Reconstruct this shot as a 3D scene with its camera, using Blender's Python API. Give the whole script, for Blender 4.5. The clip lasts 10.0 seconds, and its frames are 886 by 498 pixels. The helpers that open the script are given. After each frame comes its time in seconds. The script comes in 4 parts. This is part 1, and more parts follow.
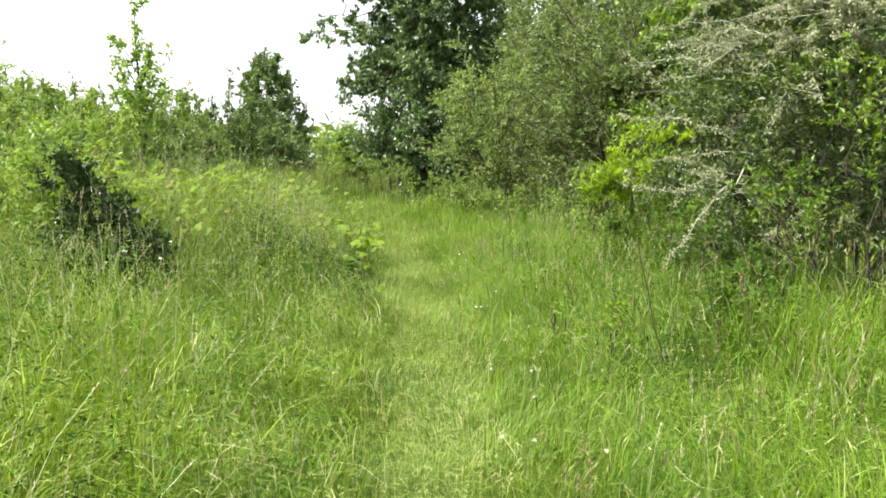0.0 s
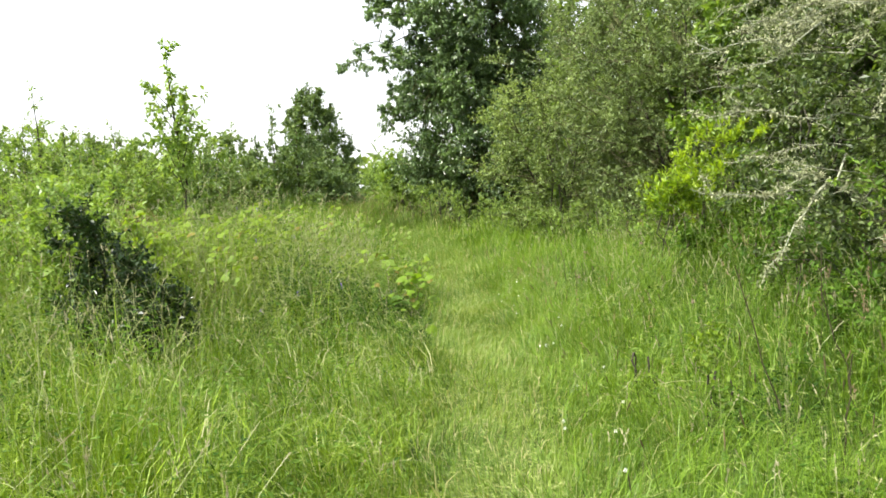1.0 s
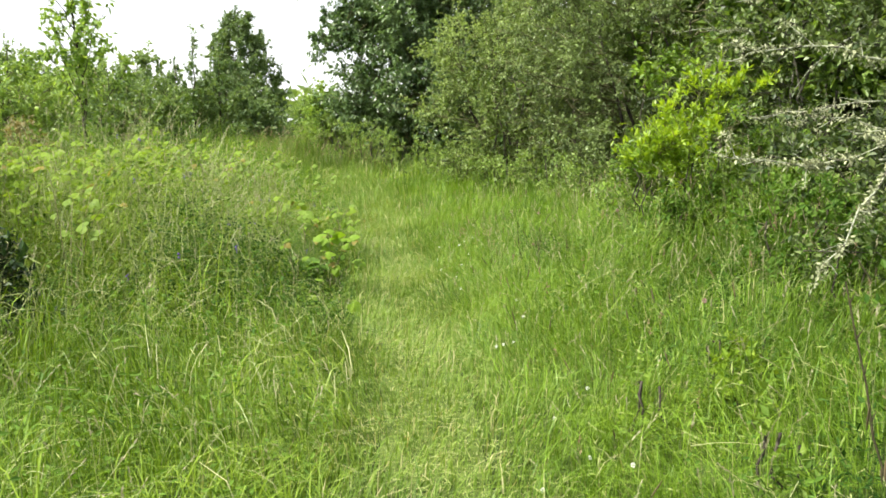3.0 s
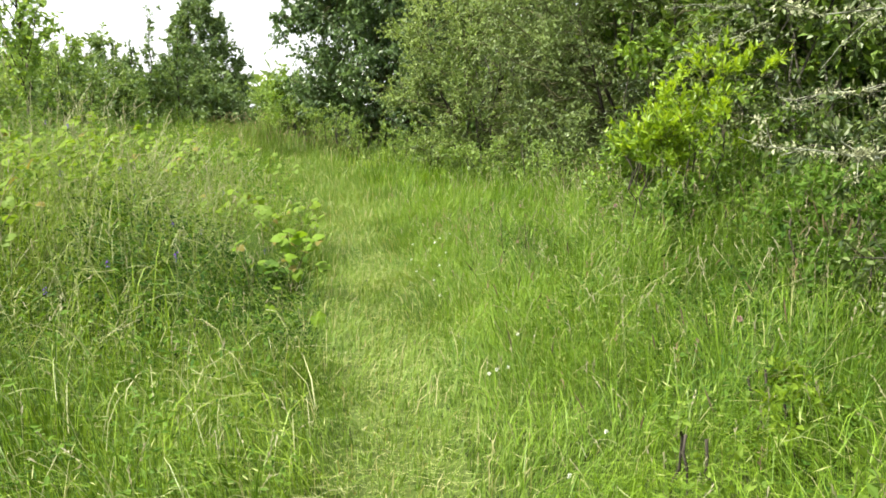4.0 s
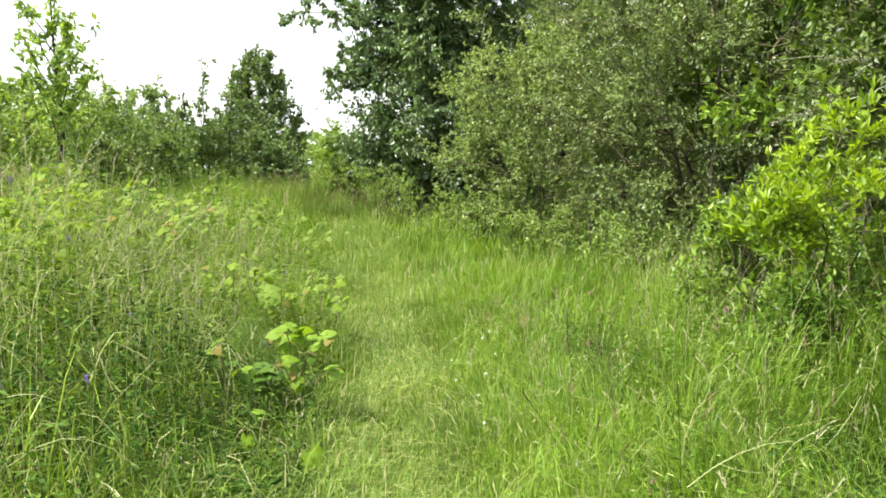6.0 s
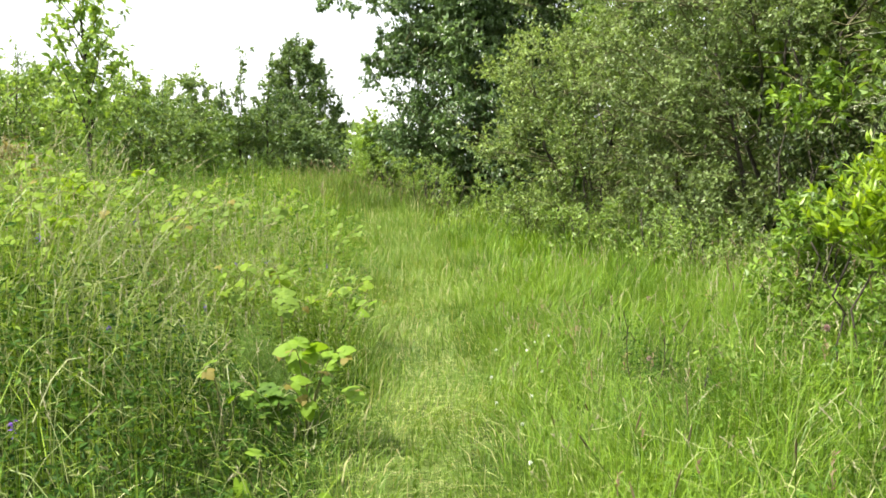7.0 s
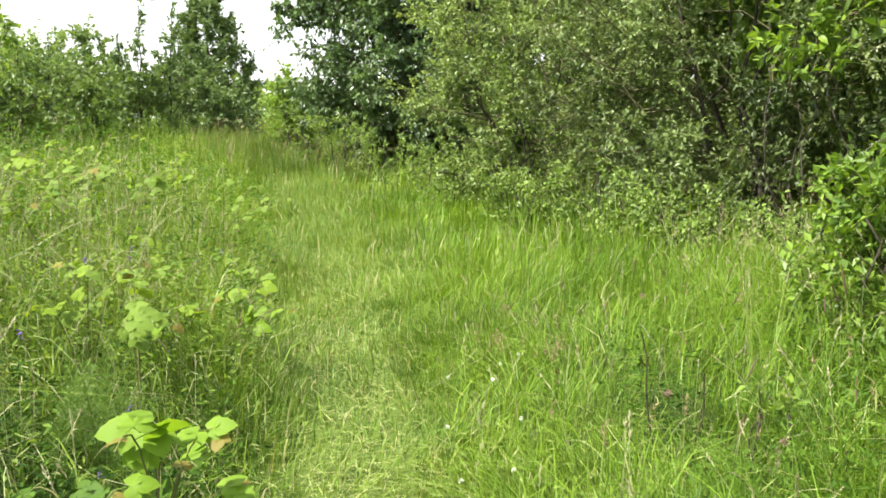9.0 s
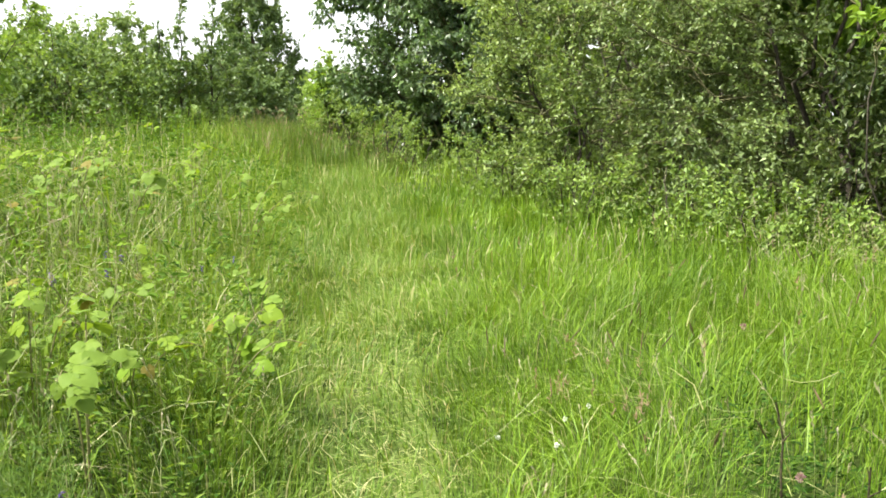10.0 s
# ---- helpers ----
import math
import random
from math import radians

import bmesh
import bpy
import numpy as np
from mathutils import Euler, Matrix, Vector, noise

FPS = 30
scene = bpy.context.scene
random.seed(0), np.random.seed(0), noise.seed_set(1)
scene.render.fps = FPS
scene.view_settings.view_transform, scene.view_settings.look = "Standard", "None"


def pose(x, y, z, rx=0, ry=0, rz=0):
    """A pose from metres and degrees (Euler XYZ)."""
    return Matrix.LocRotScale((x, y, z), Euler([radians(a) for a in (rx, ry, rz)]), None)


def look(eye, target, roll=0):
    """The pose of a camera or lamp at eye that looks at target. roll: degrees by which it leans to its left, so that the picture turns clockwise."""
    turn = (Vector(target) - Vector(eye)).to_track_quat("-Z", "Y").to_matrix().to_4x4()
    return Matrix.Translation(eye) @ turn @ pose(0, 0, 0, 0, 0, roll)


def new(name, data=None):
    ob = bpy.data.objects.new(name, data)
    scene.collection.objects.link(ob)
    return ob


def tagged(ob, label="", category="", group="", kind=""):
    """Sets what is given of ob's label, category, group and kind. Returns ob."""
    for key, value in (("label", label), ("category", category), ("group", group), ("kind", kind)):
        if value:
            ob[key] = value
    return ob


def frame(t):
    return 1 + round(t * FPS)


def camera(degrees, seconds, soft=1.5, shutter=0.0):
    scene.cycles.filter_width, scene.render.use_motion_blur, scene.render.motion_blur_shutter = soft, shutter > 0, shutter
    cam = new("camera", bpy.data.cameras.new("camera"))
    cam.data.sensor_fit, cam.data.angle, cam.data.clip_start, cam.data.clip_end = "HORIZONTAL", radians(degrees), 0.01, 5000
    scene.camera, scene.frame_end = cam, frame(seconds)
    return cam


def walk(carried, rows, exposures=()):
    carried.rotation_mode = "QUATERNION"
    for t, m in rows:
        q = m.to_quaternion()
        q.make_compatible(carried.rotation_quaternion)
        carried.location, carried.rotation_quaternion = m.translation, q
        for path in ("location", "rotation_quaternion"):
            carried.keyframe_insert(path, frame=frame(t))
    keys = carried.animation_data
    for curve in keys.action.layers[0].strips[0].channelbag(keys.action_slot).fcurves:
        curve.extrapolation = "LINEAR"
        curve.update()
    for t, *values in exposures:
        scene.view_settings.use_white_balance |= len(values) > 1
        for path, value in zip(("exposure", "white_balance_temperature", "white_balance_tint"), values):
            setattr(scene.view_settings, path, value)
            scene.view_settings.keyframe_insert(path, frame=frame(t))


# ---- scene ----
cam = camera(51.0, 10.0, soft=1.68)
METRES, EYE, TILT, LEAN, TURN = 8.4, 1.43, -5.5, 0.0, 0.0
ROWS = [
    (0.0, 0.0, 0.0, 0.0, 0.0, 0.0, -0.0),
    (0.5, 0.0054, 0.0574, 0.0043, 2.67, 0.61, 3.83),
    (1.0, 0.0039, 0.1096, 0.0115, 3.57, 1.5, 4.43),
    (1.5, 0.0021, 0.1597, 0.0185, 2.02, 1.53, 4.51),
    (2.0, 0.0038, 0.2115, 0.0223, 0.94, 1.68, 2.38),
    (2.5, -0.0047, 0.2629, 0.0249, 1.86, -0.32, 1.4),
    (2.7, -0.0074, 0.2814, 0.0282, 0.08, -2.07, 1.27),
    (3.8, -0.0145, 0.3951, 0.0352, -2.05, -2.62, 1.27),
    (4.0, -0.0159, 0.412, 0.0382, -3.02, -3.22, 1.47),
    (4.5, -0.0128, 0.4597, 0.0436, -0.8, -1.7, 1.79),
    (5.0, -0.0081, 0.5049, 0.0467, 2.37, 0.13, 1.03),
    (5.5, -0.008, 0.5512, 0.05, -0.84, -0.4, 0.47),
    (6.0, -0.003, 0.596, 0.0558, 0.43, 0.61, -0.6),
    (6.2, -0.0026, 0.6150, 0.0570, 2.21, 1.39, -1.28),
    (7.3, -0.0024, 0.7122, 0.0635, 3.43, -1.18, -0.78),
    (7.5, -0.0024, 0.7292, 0.0622, 3.98, -2.14, -0.79),
    (8.0, -0.008, 0.7766, 0.0663, 1.54, -3.44, -0.71),
    (8.5, -0.0152, 0.8245, 0.0697, -2.3, -1.67, -0.92),
    (9.0, -0.0177, 0.879, 0.0775, -1.95, -2.34, -0.28),
    (9.5, -0.0178, 0.9358, 0.0823, -1.37, -2.06, -0.43),
    (10.0, -0.0155, 0.9921, 0.0851, 0.89, -2.91, -0.69),
]
walk(cam, [(t, pose(0, 0, EYE, TILT, LEAN, TURN) @ pose(METRES * x, METRES * y, METRES * z, 90 + pitch, roll, yaw)) for t, x, y, z, yaw, pitch, roll in ROWS], exposures=[(0.0, 1.25), (1.5, 1.18), (5.0, 1.30), (10.0, 1.40)])

# ---------------------------------------------------------------- light
SUN_EL, SUN_AZ = 55.0, -110.0          # height; bearing from straight ahead (minus: to the left)
sun_from = Vector((math.sin(radians(SUN_AZ)) * math.cos(radians(SUN_EL)), math.cos(radians(SUN_AZ)) * math.cos(radians(SUN_EL)), math.sin(radians(SUN_EL))))
sun = new("sun", bpy.data.lights.new("sun", "SUN"))
sun.data.energy, sun.data.angle, sun.data.color = 4.6, radians(0.6), (1.0, 0.95, 0.86)
sun.matrix_world = look(sun_from * 60, (0, 0, 0))

world = bpy.data.worlds.new("sky")
scene.world = world
world.use_nodes = True
wn, wl = world.node_tree.nodes, world.node_tree.links
sky = wn.new("ShaderNodeTexSky")
sky.sky_type, sky.sun_disc = "NISHITA", False
sky.sun_elevation, sky.sun_rotation = radians(SUN_EL), radians(SUN_AZ)
sky.air_density, sky.dust_density, sky.ozone_density = 1.0, 4.0, 1.0
haze = wn.new("ShaderNodeMix")
haze.data_type = "RGBA"
haze.inputs[0].default_value = 0.6
haze.inputs[7].default_value = (9.5, 9.6, 9.7, 1)
wl.new(sky.outputs[0], haze.inputs[6])
wl.new(haze.outputs[2], wn["Background"].inputs[0])
wn["Background"].inputs[1].default_value = 0.10


# ---------------------------------------------------------------- materials
def leaf_material(name, dark, light, through_light=0.35, rough=0.45, patch=1.2, dry=None, dry_share=0.0, tint=None, gloss=0.36):
    """Leaf or blade: two colours by island, slow patches, some dry ones, light passing through."""
    m = bpy.data.materials.new(name)
    m.use_nodes = True
    n, l = m.node_tree.nodes, m.node_tree.links
    bsdf, out = n["Principled BSDF"], n["Material Output"]
    geo, co = n.new("ShaderNodeNewGeometry"), n.new("ShaderNodeTexCoord")
    big = n.new("ShaderNodeTexNoise")
    big.inputs["Scale"].default_value, big.inputs["Detail"].default_value = patch, 3.0
    l.new(co.outputs["Object"], big.inputs["Vector"])
    add = n.new("ShaderNodeMath")
    add.operation = "MULTIPLY_ADD"
    l.new(geo.outputs["Random Per Island"], add.inputs[0])
    add.inputs[1].default_value = 0.7
    half = n.new("ShaderNodeMath")
    half.operation = "MULTIPLY_ADD"
    l.new(big.outputs["Fac"], half.inputs[0])
    half.inputs[1].default_value, half.inputs[2].default_value = 1.6, -0.65
    l.new(half.outputs[0], add.inputs[2])
    ramp = n.new("ShaderNodeValToRGB")
    ramp.color_ramp.elements[0].color, ramp.color_ramp.elements[1].color = (*dark, 1), (*light, 1)
    ramp.color_ramp.elements[0].position, ramp.color_ramp.elements[1].position = 0.1, 0.95
    l.new(add.outputs[0], ramp.inputs[0])
    colour = ramp.outputs[0]
    if dry:
        # a share of the islands is dry
        wrap = n.new("ShaderNodeMath")
        wrap.operation = "MULTIPLY"
        wrap.inputs[1].default_value = 37.31
        l.new(geo.outputs["Random Per Island"], wrap.inputs[0])
        frac = n.new("ShaderNodeMath")
        frac.operation = "FRACT"
        l.new(wrap.outputs[0], frac.inputs[0])
        less = n.new("ShaderNodeMath")
        less.operation = "LESS_THAN"
        less.inputs[1].default_value = dry_share
        l.new(frac.outputs[0], less.inputs[0])
        mix = n.new("ShaderNodeMix")
        mix.data_type = "RGBA"
        l.new(less.outputs[0], mix.inputs[0])
        l.new(colour, mix.inputs[6])
        mix.inputs[7].default_value = (*dry, 1)
        colour = mix.outputs[2]
    l.new(colour, bsdf.inputs["Base Color"])
    bsdf.inputs["Roughness"].default_value = rough
    bsdf.inputs["Specular IOR Level"].default_value = gloss
    glow = n.new("ShaderNodeBsdfTranslucent")
    bright = n.new("ShaderNodeMix")
    bright.data_type, bright.blend_type = "RGBA", "MULTIPLY"
    bright.inputs[0].default_value = 1.0
    l.new(colour, bright.inputs[6])
    bright.inputs[7].default_value = (*(tint or (1.5, 1.45, 0.6)), 1)
    l.new(bright.outputs[2], glow.inputs[0])
    blend = n.new("ShaderNodeMixShader")
    blend.inputs[0].default_value = through_light
    l.new(bsdf.outputs[0], blend.inputs[1])
    l.new(glow.outputs[0], blend.inputs[2])
    l.new(blend.outputs[0], out.inputs["Surface"])
    return m


def solid_material(name, dark, light, scale, rough=0.9, bump=0.4, spots=None, spot_share=0.5):
    """Bark, soil: noise at two sizes, bump, and patches of a second growth such as lichen."""
    m = bpy.data.materials.new(name)
    m.use_nodes = True
    n, l = m.node_tree.nodes, m.node_tree.links
    bsdf = n["Principled BSDF"]
    co = n.new("ShaderNodeTexCoord")
    fine, coarse = n.new("ShaderNodeTexNoise"), n.new("ShaderNodeTexNoise")
    for tex, s in ((fine, scale * 6), (coarse, scale)):
        tex.inputs["Scale"].default_value, tex.inputs["Detail"].default_value = s, 5.0
        l.new(co.outputs["Object"], tex.inputs["Vector"])
    mean = n.new("ShaderNodeMath")
    mean.operation = "MULTIPLY_ADD"
    mean.inputs[1].default_value = 0.5
    half = n.new("ShaderNodeMath")
    half.operation = "MULTIPLY"
    half.inputs[1].default_value = 0.5
    l.new(fine.outputs["Fac"], half.inputs[0])
    l.new(coarse.outputs["Fac"], mean.inputs[0])
    l.new(half.outputs[0], mean.inputs[2])
    ramp = n.new("ShaderNodeValToRGB")
    ramp.color_ramp.elements[0].position, ramp.color_ramp.elements[1].position = 0.36, 0.64
    ramp.color_ramp.elements[0].color, ramp.color_ramp.elements[1].color = (*dark, 1), (*light, 1)
    l.new(mean.outputs[0], ramp.inputs[0])
    colour = ramp.outputs[0]
    if spots:
        patch = n.new("ShaderNodeTexNoise")
        patch.inputs["Scale"].default_value, patch.inputs["Detail"].default_value = scale * 2.3, 4.0
        l.new(co.outputs["Object"], patch.inputs["Vector"])
        edge = n.new("ShaderNodeValToRGB")
        edge.color_ramp.elements[0].position, edge.color_ramp.elements[1].position = 0.95 - spot_share * 0.9, 1.02 - spot_share * 0.9
        l.new(patch.outputs["Fac"], edge.inputs[0])
        mix = n.new("ShaderNodeMix")
        mix.data_type = "RGBA"
        l.new(edge.outputs[0], mix.inputs[0])
        l.new(colour, mix.inputs[6])
        mix.inputs[7].default_value = (*spots, 1)
        colour = mix.outputs[2]
    l.new(colour, bsdf.inputs["Base Color"])
    bsdf.inputs["Roughness"].default_value, bsdf.inputs["Specular IOR Level"].default_value = rough, 0.1
    b = n.new("ShaderNodeBump")
    b.inputs["Strength"].default_value, b.inputs["Distance"].default_value = bump, 0.02
    l.new(fine.outputs["Fac"], b.inputs["Height"])
    l.new(b.outputs[0], bsdf.inputs["Normal"])
    return m


M_SOIL = solid_material("soil_and_thatch", (0.024, 0.036, 0.009), (0.066, 0.098, 0.020), 3.0)
M_TROD = solid_material("trodden_thatch", (0.045, 0.068, 0.014), (0.115, 0.155, 0.036), 5.0)
M_BARK = solid_material("bark", (0.032, 0.028, 0.021), (0.092, 0.080, 0.062), 6.0)
M_THORNBARK = solid_material("thorn_bark", (0.040, 0.038, 0.028), (0.10, 0.095, 0.07), 9.0, spots=(0.22, 0.24, 0.16), spot_share=0.4)
M_TWIG = solid_material("green_brown_twig", (0.07, 0.075, 0.035), (0.17, 0.16, 0.08), 9.0)
M_LICHEN = solid_material("lichened_bark", (0.07, 0.065, 0.05), (0.17, 0.165, 0.125), 9.0, spots=(0.30, 0.32, 0.23), spot_share=0.6)
M_DEAD = solid_material("dead_stalk_brown", (0.035, 0.032, 0.018), (0.085, 0.075, 0.04), 12.0)
M_CANE = solid_material("bramble_cane", (0.10, 0.12, 0.04), (0.22, 0.20, 0.09), 14.0, rough=0.6)
M_GRASS = leaf_material("meadow_grass", (0.060, 0.124, 0.009), (0.24, 0.345, 0.030), 0.2, 0.45, 0.7, gloss=0.24, dry=(0.38, 0.38, 0.20), dry_share=0.06)
M_LUSH = leaf_material("lush_grass", (0.054, 0.119, 0.010), (0.195, 0.312, 0.024), 0.24, 0.45, 0.9, gloss=0.24, dry=(0.34, 0.34, 0.15), dry_share=0.03)
M_YOUNG = leaf_material("young_grass", (0.085, 0.170, 0.014), (0.25, 0.375, 0.032), 0.3, 0.45, 0.9, gloss=0.24)
M_SHORT = leaf_material("short_path_grass", (0.085, 0.160, 0.021), (0.205, 0.298, 0.050), 0.3, 0.5, 1.5, gloss=0.24, dry=(0.40, 0.38, 0.19), dry_share=0.09)
M_CLIP = leaf_material("dry_clippings", (0.20, 0.28, 0.06), (0.40, 0.42, 0.17), 0.2, 0.55, 2.0)
M_STRAW = leaf_material("straw_stem", (0.17, 0.22, 0.06), (0.38, 0.4, 0.19), 0.15, 0.45, 1.0)
M_SEED = leaf_material("seed_head", (0.26, 0.25, 0.14), (0.46, 0.43, 0.29), 0.3, 0.7, 1.0, tint=(1.2, 1.1, 0.9))
M_LOW = leaf_material("bank_bramble_leaf", (0.09, 0.165, 0.022), (0.21, 0.30, 0.045), 0.38, 0.55, 2.0, gloss=0.16)
M_YELLOW = leaf_material("yellow_bramble_leaf", (0.125, 0.21, 0.018), (0.245, 0.345, 0.035), 0.42, 0.55, 2.0, gloss=0.14)
M_PINK = leaf_material("reddish_seed_head", (0.20, 0.145, 0.085), (0.36, 0.27, 0.165), 0.3, 0.7, 1.0, tint=(1.15, 1.0, 0.8))
M_DARKSEED = leaf_material("dark_seed_head", (0.07, 0.06, 0.03), (0.16, 0.12, 0.06), 0.2, 0.7, 1.0)
M_FLAKE = leaf_material("lichen_flake", (0.22, 0.25, 0.13), (0.44, 0.45, 0.28), 0.15, 0.9, 4.0, tint=(1, 1, 0.9))
M_RUSSET = leaf_material("russet_leaf", (0.13, 0.12, 0.045), (0.28, 0.23, 0.095), 0.3, 0.5, 1.5)
# leaf of the low weeds, extra dark so its colour carries shade
M_SHADE_WEED = leaf_material("shade_dark_herb_leaf", (0.016, 0.046, 0.006), (0.054, 0.118, 0.012), 0.2, 0.6, 2.0, gloss=0.1)
M_HERB = leaf_material("herb_leaf", (0.040, 0.096, 0.012), (0.122, 0.215, 0.026), 0.34, 0.6, 1.1, gloss=0.14)
M_HORSETAIL = leaf_material("horsetail_green", (0.070, 0.145, 0.018), (0.145, 0.24, 0.034), 0.3, 0.5, 2.0)
M_BRAMBLE = leaf_material("bramble_leaf", (0.125, 0.225, 0.018), (0.215, 0.335, 0.034), 0.42, 0.55, 2.0, gloss=0.18)
M_BRONZE = leaf_material("bronze_young_leaf", (0.185, 0.175, 0.035), (0.26, 0.215, 0.055), 0.4, 0.55, 2.0, tint=(1.3, 1.2, 0.6), gloss=0.15)
M_DARKTREE = leaf_material("dark_tree_leaf", (0.044, 0.088, 0.030), (0.185, 0.275, 0.092), 0.34, 0.36, 0.5, gloss=0.75, tint=(1.25, 1.35, 0.7))
M_CONE = leaf_material("pyramid_tree_leaf", (0.062, 0.112, 0.036), (0.165, 0.238, 0.076), 0.28, 0.45, 0.4, gloss=0.4)
M_WILLOW = leaf_material("willow_leaf", (0.074, 0.115, 0.034), (0.262, 0.35, 0.115), 0.30, 0.45, 0.6, gloss=0.5, tint=(1.35, 1.35, 0.75))
M_THORN = leaf_material("thorn_leaf", (0.038, 0.068, 0.019), (0.185, 0.25, 0.072), 0.32, 0.45, 0.9, gloss=0.45, tint=(1.4, 1.4, 0.75))
M_LIME = leaf_material("lime_shrub_leaf", (0.11, 0.20, 0.013), (0.315, 0.445, 0.036), 0.45, 0.38, 1.5, tint=(1.45, 1.35, 0.45))
M_BROAD = leaf_material("broad_leaf", (0.045, 0.092, 0.016), (0.195, 0.30, 0.05), 0.36, 0.42, 0.8, gloss=0.45)
M_HEDGE = leaf_material("hedge_leaf", (0.085, 0.155, 0.030), (0.30, 0.42, 0.092), 0.34, 0.48, 0.5, gloss=0.4)
M_SAPLING = leaf_material("sapling_leaf", (0.125, 0.215, 0.04), (0.27, 0.385, 0.08), 0.4, 0.42, 1.0)
# lighter, yellower copy of the willow leaf with sunlight put into its colour
M_WILLOW_SUNLIT = leaf_material("sunlit_willow_leaf", (0.088, 0.142, 0.034), (0.325, 0.42, 0.125), 0.32, 0.46, 0.7, gloss=0.45, tint=(1.4, 1.4, 0.7))
M_HAZEL = leaf_material("hazel_leaf", (0.064, 0.118, 0.032), (0.185, 0.268, 0.074), 0.32, 0.46, 0.5, gloss=0.4)
M_FRESH = leaf_material("fresh_shrub_leaf", (0.060, 0.125, 0.015), (0.225, 0.345, 0.045), 0.38, 0.45, 1.2, gloss=0.35)
# bush leaf with the shade inside the bank put into its colour
M_SHADE_IVY = leaf_material("shade_dark_glossy_leaf", (0.009, 0.024, 0.006), (0.036, 0.072, 0.017), 0.15, 0.30, 3.0, gloss=0.3)
M_FAR = leaf_material("far_wood_leaf", (0.095, 0.155, 0.045), (0.22, 0.305, 0.095), 0.3, 0.5, 0.15)
M_OLIVE = leaf_material("olive_tall_grass", (0.062, 0.112, 0.015), (0.175, 0.255, 0.04), 0.25, 0.5, 0.6, gloss=0.2, dry=(0.22, 0.19, 0.10), dry_share=0.10)
M_ROSE = leaf_material("rose_floret", (0.30, 0.18, 0.18), (0.42, 0.29, 0.26), 0.3, 0.6, 5.0, tint=(1.1, 0.9, 1.0))
M_WHITE = leaf_material("white_floret", (0.70, 0.72, 0.62), (0.82, 0.82, 0.76), 0.25, 0.6, 5.0, tint=(1, 1, 0.95))
M_VIOLET = leaf_material("violet_floret", (0.10, 0.05, 0.30), (0.22, 0.10, 0.42), 0.3, 0.5, 5.0, tint=(1.1, 0.9, 1.2))

# ---------------------------------------------------------------- geometry helpers
rng = np.random.default_rng(7)


class Soup:
    """Collects triangles and makes one mesh of them."""

    def __init__(self):
        self.v, self.f, self.n = [], [], 0

    def put(self, v, f):
        v, f = np.asarray(v, float).reshape(-1, 3), np.asarray(f, int).reshape(-1, 3)
        self.v.append(v), self.f.append(f + self.n)
        self.n += len(v)

    def mesh(self, name, material, smooth=False):
        me = bpy.data.meshes.new(name)
        v, f = np.concatenate(self.v), np.concatenate(self.f)
        me.vertices.add(len(v))
        me.vertices.foreach_set("co", v.astype(np.float32).ravel())
        me.loops.add(f.size)
        me.loops.foreach_set("vertex_index", f.astype(np.int32).ravel())
        me.polygons.add(len(f))
        me.polygons.foreach_set("loop_start", np.arange(0, f.size, 3, dtype=np.int32))
        me.polygons.foreach_set("use_smooth", np.full(len(f), smooth))
        me.update(calc_edges=True)
        me.materials.append(material)
        return me


def part(name, me, parent, label=""):
    ob = new(name, me)
    ob.parent = parent
    return tagged(ob, label)


def thing(name, base, label, category, group=""):
    ob = new(name)
    ob.empty_display_size = 0.2
    ob.location = base
    return tagged(ob, label, category, group)


def stuff(name, soup, material, label, category):
    return tagged(new(name, soup.mesh(name, material)), label, category, kind="stuff")


def unit(a):
    return a / np.maximum(np.linalg.norm(a, axis=-1, keepdims=True), 1e-9)


def put_tube(soup, pts, radii, sides=6):
    """A tapered tube along a line of points."""
    pts = np.asarray(pts, float)
    k = len(pts)
    radii = np.broadcast_to(radii, k)
    way = unit(np.gradient(pts, axis=0))
    ref = np.where(np.abs(way[:, 2:3]) > 0.9, np.array([[1.0, 0, 0]]), np.array([[0, 0, 1.0]]))
    a = unit(np.cross(way, ref))
    b = np.cross(way, a)
    ang = np.linspace(0, 2 * np.pi, sides, endpoint=False)
    ring = pts[:, None] + radii[:, None, None] * (np.cos(ang)[None, :, None] * a[:, None] + np.sin(ang)[None, :, None] * b[:, None])
    i, j = np.meshgrid(np.arange(k - 1), np.arange(sides), indexing="ij")
    p, q, r, s = i * sides + j, i * sides + (j + 1) % sides, (i + 1) * sides + (j + 1) % sides, (i + 1) * sides + j
    soup.put(ring.reshape(-1, 3), np.concatenate([np.stack([p, q, r], -1).reshape(-1, 3), np.stack([p, r, s], -1).reshape(-1, 3)]))


def put_sticks(soup, start, end, r0, r1):
    """Many straight three-sided twigs."""
    n = len(start)
    way = unit(end - start)
    ref = np.where(np.abs(way[:, 2:3]) > 0.9, np.array([[1.0, 0, 0]]), np.array([[0, 0, 1.0]]))
    a = unit(np.cross(way, ref))
    b = np.cross(way, a)
    v = np.zeros((n, 6, 3))
    for k in range(3):
        o = math.cos(k * 2.0944) * a + math.sin(k * 2.0944) * b
        v[:, k], v[:, 3 + k] = start + o * r0, end + o * r1
    tri = np.array([[0, 1, 4], [0, 4, 3], [1, 2, 5], [1, 5, 4], [2, 0, 3], [2, 3, 5]])
    soup.put(v, (np.arange(n) * 6)[:, None, None] + tri[None])


